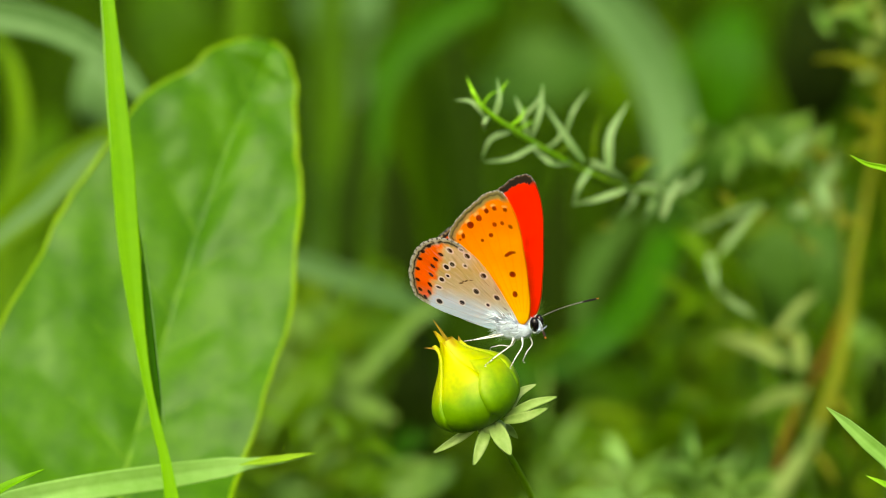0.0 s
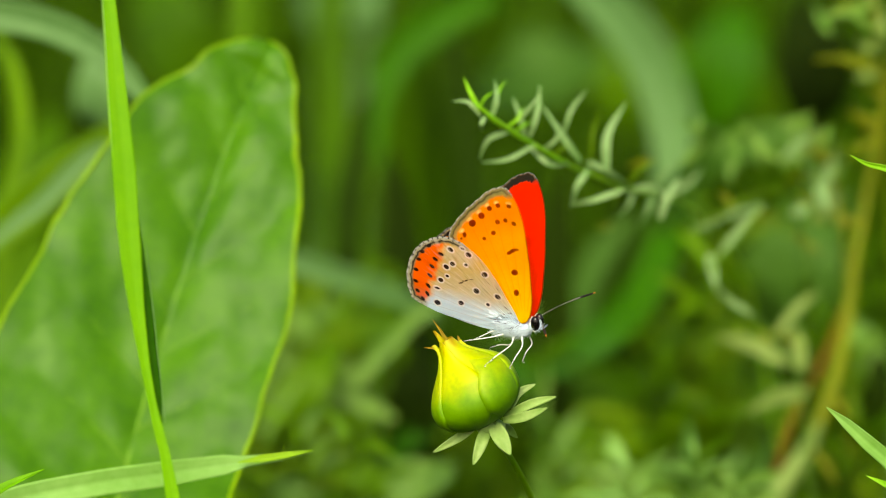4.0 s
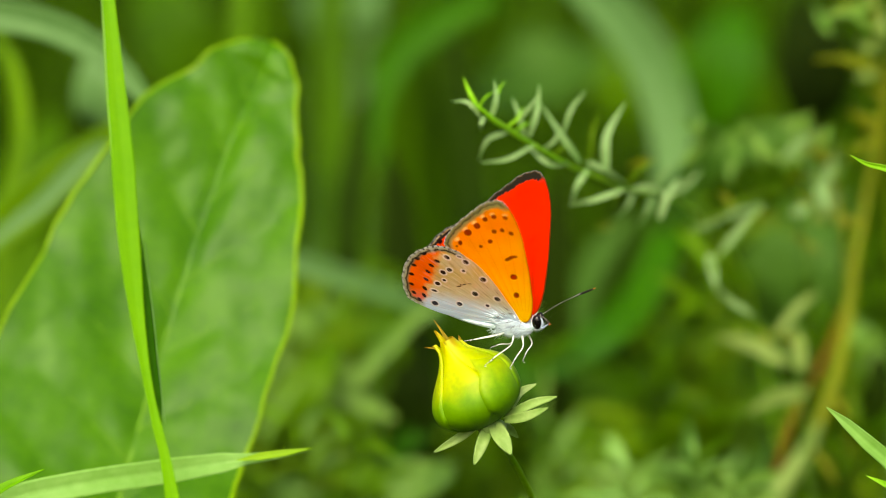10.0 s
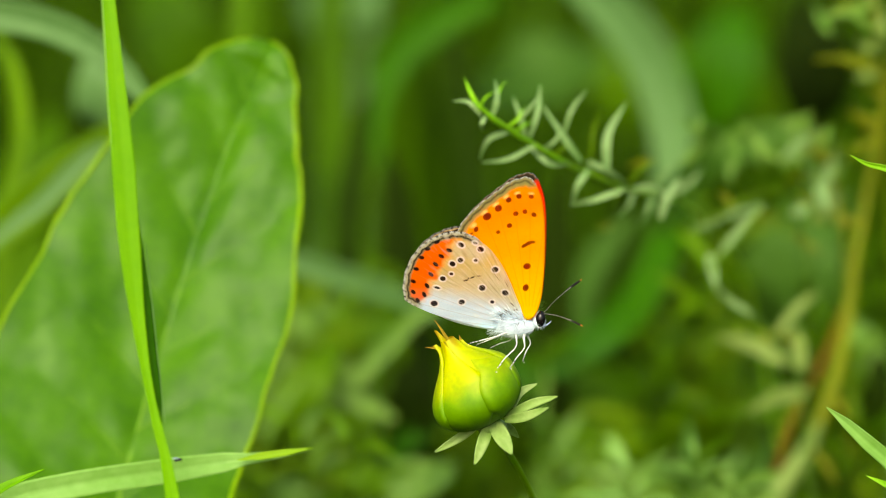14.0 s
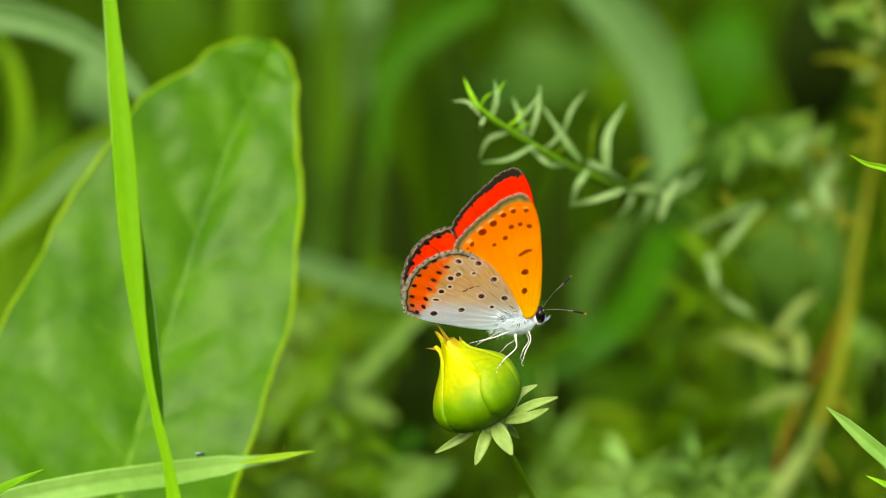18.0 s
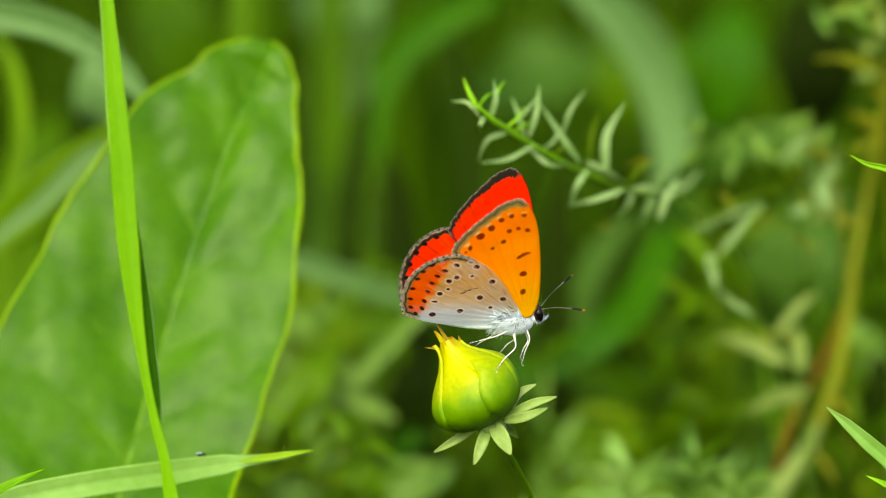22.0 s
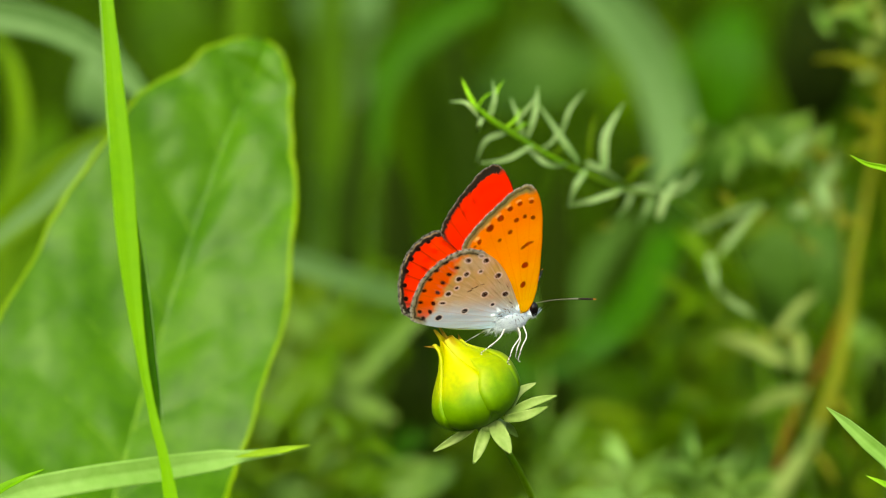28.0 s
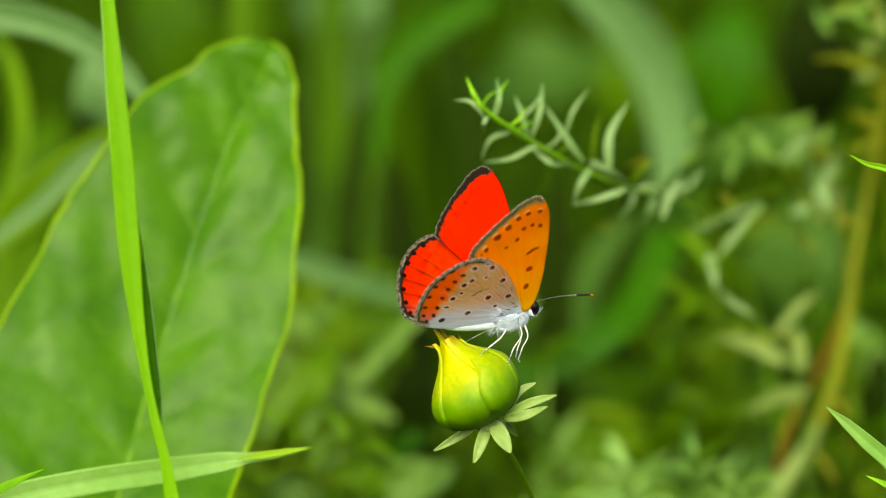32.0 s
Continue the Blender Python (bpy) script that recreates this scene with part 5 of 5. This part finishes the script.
def build_butterfly():
    bf = thing("butterfly", CENTRE, "copper butterfly with spotted orange and red wings, perched on a bud", "butterfly")
    body, antennae = {}, {}
    body["thorax"] = part("thorax", in_mm(ball((7.3, 0, -0.95), 2.9, 1.5, 1.7, 28, 18, 0.05)), M_FUR, bf)
    part("fur", fur((7.3, 0, -0.95), (2.9, 1.5, 1.7), 1900, 0.6, (-1.3, 0, 0.0), 5), M_FUR, body["thorax"], "white and bluish grey hairs")
    part("grey_fur", fur((7.2, 0, -0.6), (2.95, 1.55, 1.6), 450, 0.75, (-1.3, 0, 0.1), 6), M_FUR_GREY, body["thorax"], "bluish grey hairs")
    part("wing_root_fur", joined(*(fur((6.4, s * 1.45, 0.3), (1.9, 0.35, 0.8), 130, 1.7, (-1.3, s * 0.9, 0.9), 12 + s) for s in (-1, 1))), M_FUR, body["thorax"], "long white hairs over the wing roots")
    part("dark_fur", joined(*(fur((7.2, s * 1.5, 0.1), (1.8, 0.35, 0.7), 32, 1.2, (-1.0, s * 0.9, 0.2), 22 + s) for s in (-1, 1))), M_FUR_DARK, body["thorax"], "dark grey hairs at the wing roots")
    part("tuft", fur((5.2, 0, -1.7), (1.3, 1.0, 0.8), 260, 1.0, (-0.8, 0, -0.5), 31), M_FUR, body["thorax"], "cream tuft behind the hips")
    ab = in_mm(tube([Vector(p) for p in ((6.0, 0, -1.0), (3.0, 0, -1.0), (0.0, 0, -0.6), (-2.5, 0, -0.1), (-4.2, 0, 0.4))], [0.8, 0.8, 0.75, 0.6, 0.12], 24, 14))
    abdomen = part("abdomen", ab, M_FUR, bf, "slender pale abdomen between the wings")
    head = part("head", in_mm(ball((10.7, 0, -0.25), 0.95, 1.0, 0.95, 20, 14, 0.03)), M_FUR, bf)
    part("fur", fur((10.6, 0, -0.3), (0.95, 0.95, 0.95), 260, 0.5, (0.2, 0, -0.2), 8), M_FUR, head)
    for s in (-1, 1):
        part("eye", in_mm(ball((10.95, s * 0.66, 0.1), 0.68, 0.55, 1.06, 24, 16)), M_EYE, head, "large glossy black eye")
        ring = [Vector((10.95 + 0.78 * math.cos(a), s * 0.66, 0.1 + 1.16 * math.sin(a))) for a in np.linspace(1.9, 5.0, 24)]
        part("eye_ring", in_mm(tube(ring, [0.03, 0.09, 0.11, 0.09, 0.03], 40, 6)), M_EYE_RING, head, "white ring of scales round the eye")
        palp = [Vector(p) for p in ((11.2, s * 0.25, -0.85), (11.7, s * 0.25, -0.75), (12.1, s * 0.27, -0.5), (12.45, s * 0.28, -0.1))]
        part("palp", in_mm(tube(palp, [0.2, 0.16, 0.09, 0.03], 14, 7)), M_FUR_GREY, head, "short grey furry palp")
        line = [Vector((0, 0, 0)), Vector((3.3, 0, 0.3)), Vector((6.7, 0, 0.25)), Vector((ANTENNA, 0, 0))]
        g = tube(line, [0.06, 0.045, 0.045, 0.045, 0.05, 0.06, 0.12, 0.17, 0.16, 0.07], 110, 8)
        cols = []
        for i in range(111):
            u = i / 110
            dark = (u * 30) % 1 < 0.66
            c = rgb(214, 120, 40) if u > 0.96 else (rgb(20, 16, 14) if dark or u > 0.72 else rgb(196, 196, 186))
            cols += [c] * 8
        antennae[s] = painted(part("antenna", in_mm(g), M_LEG, bf, "thin black and white banded antenna with a club", origin=Vector((11.3, s * 0.45, 0.95)) * MM), cols)
    wings = {}
    for s, word in ((-1, "right"), (1, "left")):
        wings["fore", s] = wing("forewing", FORE, (6.3, 12.2), (9.2, -0.5), fore_under, fore_upper, s, lambda a, b: b > 11.2 and (a < 9.0 or b > 19.8), bf, "forewing, orange with dark spots beneath, bright red with black border above")
        wings["hind", s] = wing("hindwing", HIND, (0.0, 5.2), (8.6, -0.5), hind_under, hind_upper, s, lambda a, b: a < 1.8 and b > 0.9, bf, "hindwing, beige with ringed black spots and orange band beneath, red above")
    legs = {}
    for name, x, y, z, length, knee in LEGS:
        for s in (-1, 1):
            g, cols = leg_mesh(length[s > 0], knee)
            legs[name, s] = painted(part(name, g, M_LEG, bf, "thin white leg with dark-banded foot"), cols)
    return bf, wings, legs, antennae


BUTTERFLY, WINGS, BF_LEGS, ANTENNAE = build_butterfly()


def motions():
    """All that moves: the butterfly shifts, turns and opens its wings; the plants sway a little."""
    # seconds; place across and up in mm; turn, pitch and roll in degrees; opening of the near and the far wings
    rows = (
        (0, 3.84, -9.05, -30.5, 7.6, 17.1, 10.3, 8.2),
        (0.5, 3.77, -8.86, -29.5, 7.5, 16.6, 10.5, 9.6),
        (1, 3.66, -9.23, -28.6, 7.3, 16.4, 12.2, 9.5),
        (1.5, 3.62, -9.13, -28.7, 6.9, 16.4, 13.8, 12.9),
        (2, 3.50, -9.52, -28.8, 6.9, 17.0, 16.1, 14.7),
        (2.5, 3.35, -9.47, -28.4, 6.3, 18.7, 14.1, 11.7),
        (3, 3.36, -9.08, -27.2, 7.1, 18.2, 7.6, 4.8),
        (3.5, 3.49, -9.18, -27.0, 6.5, 16.4, 8.1, 7.8),
        (5.5, 3.64, -9.14, -26.0, 5.2, 15.6, 16.5, 17.1),
        (6, 3.45, -9.26, -24.4, 4.3, 15.2, 19.2, 20.2),
        (6.5, 3.66, -9.09, -27.7, 5.5, 18.3, 18.8, 17.3),
        (7, 3.85, -8.80, -28.9, 7.2, 19.0, 13.7, 12.1),
        (7.5, 3.96, -8.65, -28.7, 7.7, 20.3, 13.4, 11.5),
        (8, 4.07, -8.58, -27.4, 9.3, 20.7, 8.2, 8.1),
        (8.5, 3.55, -8.92, -22.4, 7.3, 16.3, 9.6, 11.5),
        (9, 3.33, -9.11, -20.1, 5.8, 16.5, 17.1, 17.9),
        (9.5, 3.15, -9.17, -19.4, 4.9, 17.7, 19.2, 18.6),
        (10, 3.35, -9.05, -21.9, 6.0, 17.3, 19.1, 18.4),
        (10.5, 3.61, -8.85, -22.7, 7.1, 17.1, 19.1, 18.4),
        (11, 3.59, -8.85, -22.7, 6.7, 18.0, 19.4, 17.1),
        (11.5, 3.80, -8.79, -22.9, 6.5, 19.9, 20.8, 18.6),
        (12, 3.81, -8.97, -21.9, 5.8, 19.4, 18.9, 16.6),
        (12.5, 3.74, -8.85, -20.8, 6.2, 19.0, 11.1, 11.1),
        (13, 3.55, -8.85, -17.7, 6.3, 19.5, 2.0, 5.3),
        (13.5, 3.32, -9.00, -12.2, 5.9, 11.7, 5.9, 8.0),
        (14, 2.89, -9.37, -3.1, 3.3, 5.9, 11.5, 14.1),
        (14.5, 2.85, -9.53, -1.0, 2.0, 7.1, 9.7, 13.6),
        (16.5, 2.92, -9.73, 1.5, -1.0, 15.8, 12.0, 14.8),
        (17, 2.97, -9.80, 1.9, -1.7, 17.4, 11.2, 15.0),
        (17.5, 2.83, -9.76, 2.6, -1.7, 19.1, 10.9, 14.3),
        (18, 2.79, -9.86, 2.8, -2.4, 21.2, 12.4, 14.0),
        (18.5, 2.71, -9.81, 2.8, -2.3, 20.4, 14.7, 13.5),
        (19, 2.77, -9.77, 1.7, -1.9, 17.0, 18.0, 17.1),
        (19.5, 2.74, -9.78, 1.6, -2.1, 15.9, 19.5, 19.3),
        (20, 2.74, -9.80, 1.5, -1.8, 15.2, 21.4, 20.6),
        (20.5, 2.76, -9.83, 1.7, -1.9, 16.2, 15.1, 15.6),
        (21, 2.52, -9.91, 2.5, -2.4, 19.4, 15.4, 12.1),
        (21.5, 2.62, -9.89, 3.5, -3.1, 21.7, 14.3, 12.0),
        (22, 2.58, -9.87, 2.9, -3.1, 21.6, 16.2, 12.1),
        (22.5, 2.59, -9.73, 3.0, -2.8, 19.7, 17.5, 11.0),
        (23, 2.57, -9.76, 2.9, -2.6, 16.4, 16.0, 12.3),
        (23.5, 2.62, -9.80, 1.7, -3.0, 13.1, 11.6, 12.0),
        (24, 2.58, -9.78, 3.7, -3.0, 13.2, 13.4, 14.3),
        (24.5, 2.98, -9.40, 6.9, -1.5, 12.2, 13.0, 19.7),
        (25, 2.80, -9.67, 20.6, -1.9, 12.6, -5.0, 9.6),
        (25.5, 2.61, -9.55, 13.8, -3.0, 14.6, 2.0, 7.0),
        (27.5, 2.68, -10.06, 20.7, -7.6, 17.8, 13.9, 14.6),
        (28, 2.60, -10.14, 22.6, -8.4, 16.9, 12.8, 13.9),
        (28.5, 2.50, -10.20, 23.7, -9.0, 17.1, 15.8, 15.8),
        (29, 2.53, -10.08, 22.8, -8.5, 15.1, 19.4, 17.2),
        (29.5, 2.25, -9.85, 22.7, -8.3, 14.2, 18.2, 16.5),
        (30, 2.41, -9.92, 23.1, -9.6, 14.5, 18.6, 16.5),
        (30.5, 2.46, -10.18, 24.7, -10.1, 15.9, 19.0, 17.8),
        (31, 2.51, -10.35, 25.7, -10.1, 15.2, 21.2, 18.4),
        (31.5, 2.63, -10.17, 24.1, -9.2, 12.8, 23.0, 17.5),
        (32, 2.87, -10.31, 23.9, -10.1, 12.3, 26.0, 18.2),
    )
    # where the feet hold the bud: across, down, depth in mm, up to each time
    feet = {
        ("hind_leg", -1): ((13.6, 819, 605, -1.2), (26.3, 829, 609, -1.2), (33, 851, 627, -3.9)),
        ("hind_leg", 1): ((13.6, 833, 603, 1.5), (26.6, 843, 611, 1.2), (33, 821, 606, 1.0)),
        ("middle_leg", -1): ((13.6, 858, 649, -5.7), (24.3, 877, 659, -5.9), (33, 900, 645, -3.9)),
        ("middle_leg", 1): ((14.1, 867, 617, 2.0), (24.3, 885, 626, 2.0), (33, 868, 616, 2.0)),
        ("fore_leg", -1): ((14.1, 903, 653, -4.2), (24.3, 924, 647, -1.2), (33, 918, 640, -0.5)),
        ("fore_leg", 1): ((14.1, 926, 641, 0.5), (24.3, 921, 636, 1.5), (33, 913, 634, 1.5)),
    }
    # where the tips of the antennae are held, across and down the field: the near one and the far one
    tips = (
        (0, 962, 596, 1062, 529), (1, 962, 596, 1062, 529), (2, 962, 600, 1058, 532), (3, 960, 612, 1055, 521), (4, 964, 590, 1055, 518), (6, 965, 580, 1057, 514), (8, 966, 578, 1056, 514), (9, 970, 574, 1056, 511),
        (11, 970, 571, 1056, 511), (12, 974, 572, 1056, 509), (13, 1000, 582, 1048, 508), (14, 1027, 575, 1032, 496), (17, 1037, 555, 1012, 489), (18, 1034, 554, 1015, 490), (20, 1029, 551, 1016, 490),
        (22, 1031, 548, 1016, 488), (24, 1029, 545, 1009, 487), (24.5, 1040, 556, 1000, 488), (25, 1059, 572, 978, 488), (27.5, 1052, 532, 964, 478), (28, 1052, 529, 963, 478), (29, 1051, 524, 963, 474), (30, 1046, 519, 960, 474), (31, 1050, 521, 956, 474), (32, 1047, 521, 957, 474),
    )

    def tips_at(t):
        return [float(np.interp(t, [r[0] for r in tips], [r[k] for r in tips])) for k in (1, 2, 3, 4)]

    feelers = {-1: [], 1: []}
    body, moves = [], {k: [] for k in list(WINGS) + list(feet)}
    for t, x, z, turn, pitch, roll, near, far in rows:
        r = BASIS @ (Matrix.Rotation(radians(turn), 3, "Z") @ Matrix.Rotation(radians(pitch), 3, "Y") @ Matrix.Rotation(radians(roll), 3, "X"))
        deep = -7.0 * math.sin(radians(turn)) * MM
        k = (FOCUS + deep) / FOCUS * MM
        m = Matrix.Translation(CENTRE + RIGHT * (x * k) + UP * (z * k) + AHEAD * deep) @ r.to_4x4()
        body.append((t, m))
        for s, opened in ((-1, near), (1, far)):
            o = radians(opened)
            moves["fore", s].append((t, Matrix.Translation((0, s * MM, 0)) @ Matrix.Rotation(-s * o, 4, "X")))
            moves["hind", s].append((t, Matrix.Translation((0, s * 1.12 * MM, 0)) @ Matrix.Rotation(-s * (o + HIND_SET), 4, "X")))
        inv = m.inverted()
        held = tips_at(t)
        for s, (px, py) in ((-1, held[:2]), (1, held[2:])):
            root = m @ (Vector((11.3, s * 0.45, 0.95)) * MM)
            way = spot(px, py, (root - EYE).dot(AHEAD)) - root
            deep_part = math.sqrt(max((ANTENNA * MM) ** 2 - way.length_squared, 0.0))
            way = inv.to_3x3() @ (way + AHEAD * (s * deep_part))
            feelers[s].append((t, Matrix.Translation(Vector((11.3, s * 0.45, 0.95)) * MM) @ way.to_track_quat("X", "Z").to_matrix().to_4x4()))
        for name, hx, hy, hz, length, knee in LEGS:
            for s in (-1, 1):
                f = next(f for f in feet[name, s] if t <= f[0])
                foot = inv @ spot(f[1], f[2], FOCUS + f[3] * MM)
                hip = Vector((hx, s * hy, hz)) * MM
                up = (hip - foot).normalized()
                out = Vector((0.8, s * 0.5, 0.2))
                ax = (out - up * out.dot(up)).normalized()
                turn_m = Matrix((ax, up.cross(ax), up)).transposed().to_4x4()
                moves[name, s].append((t, Matrix.Translation(foot) @ turn_m))
    walk(BUTTERFLY, body)
    for s, ms in feelers.items():
        walk(ANTENNAE[s], ms)
    for key, ms in moves.items():
        walk(WINGS[key] if key in WINGS else BF_LEGS[key], ms)
    # the fly walks up the blade, rests, and takes off
    steps = ((0, -40, 905), (9, -40, 905), (10.5, 125, 851), (11, 154, 845), (11.5, 156, 843), (12, 214, 836), (12.4, 246, 833), (12.8, 260, 832), (13.4, 288, 826), (14, 318, 818), (14.4, 325, 815), (16.5, 350, 811), (17, 356, 809), (22.1, 359, 809), (22.35, 60, 960), (22.6, -120, 1000), (32, -120, 1000))
    along = Matrix.Rotation(radians(-9), 4, "Y")
    walk(FLY, [(t, Matrix.Translation(spot(x, y, 0.512)) @ along) for t, x, y in steps])
    # plants: each leans about its root; seconds, and millimetres across and up at the part in view
    sways = (
        (BUD, 0.0, ((0, 0, 0), (2, -0.16, -0.35), (3, -0.16, -0.1), (6, 0.2, 0.1), (9, 0.05, 0.05), (13, 0.1, 0.1), (17, 0.2, -0.05), (21, 0.05, 0.0), (25, 0.0, 0.1), (28, 0.0, 0.2), (30, -0.2, 0.5), (32, 0.0, 0.25))),
        (TALL_BLADE, 0.42, ((0, 0, 0), (2, -0.3, 0), (3, -0.1, 0), (6, 0.35, 0), (9, 0.0, 0), (12, 0.25, 0), (14, 0.1, 0), (16.5, 0.4, 0), (18, 0.3, 0), (20, 0.1, 0), (21, 0.05, 0), (23, -0.3, 0), (24.5, -0.5, 0), (27.5, -0.1, 0), (30, -0.4, 0), (32, 0.0, 0))),
        (DOCK, 0.42, ((0, 0, 0), (2, 0.1, 0), (3, -0.6, 0), (3.5, -0.3, 0), (6, 0, 0), (12, 0.2, 0), (14, 0, 0), (17.5, 0.15, 0), (20, -0.25, 0), (22, 0, 0), (25, -0.3, 0), (28, -0.8, 0), (29, -0.1, 0), (32, -0.1, 0))),
        (SPRIG, 0.40, ((0, 0, 0), (1, -0.3, 0), (3, -1.0, 0), (3.5, -0.6, 0), (6, -0.15, 0), (8, 0, 0), (9.5, -0.15, 0), (10.5, -0.7, 0), (13, -0.5, 0), (17, 0.0, 0), (18, -0.4, 0), (21, -0.6, 0), (24, -0.3, 0), (28, -0.7, 0), (31, -0.7, 0), (32, -0.05, 0))),
        (LOW_BLADE, 0.33, ((0, 0, 0), (1.5, -0.1, -0.35), (3, -0.4, 0.2), (6, 0.0, 0.3), (9, -0.4, 0.5), (13, -0.3, 0.7), (17, -0.2, 0.3), (21, 0.0, 0.2), (23, -0.5, 0.7), (25, -0.7, 1.0), (28, -0.6, 1.0), (30, -0.6, 1.3), (32, -0.4, 0.7))),
    )
    for ob, height, steps in sways:
        rest = ob.matrix_basis.copy()
        ms = []
        for t, across, up in steps:
            if height:
                lean = Matrix.Rotation(math.atan2(across * MM, height), 4, "Y")
                ms.append((t, Matrix.Translation((0, 0, up * MM)) @ rest @ lean))
            else:
                ms.append((t, Matrix.Translation(RIGHT * (across * MM) + UP * (up * MM)) @ rest))
        walk(ob, ms)


motions()
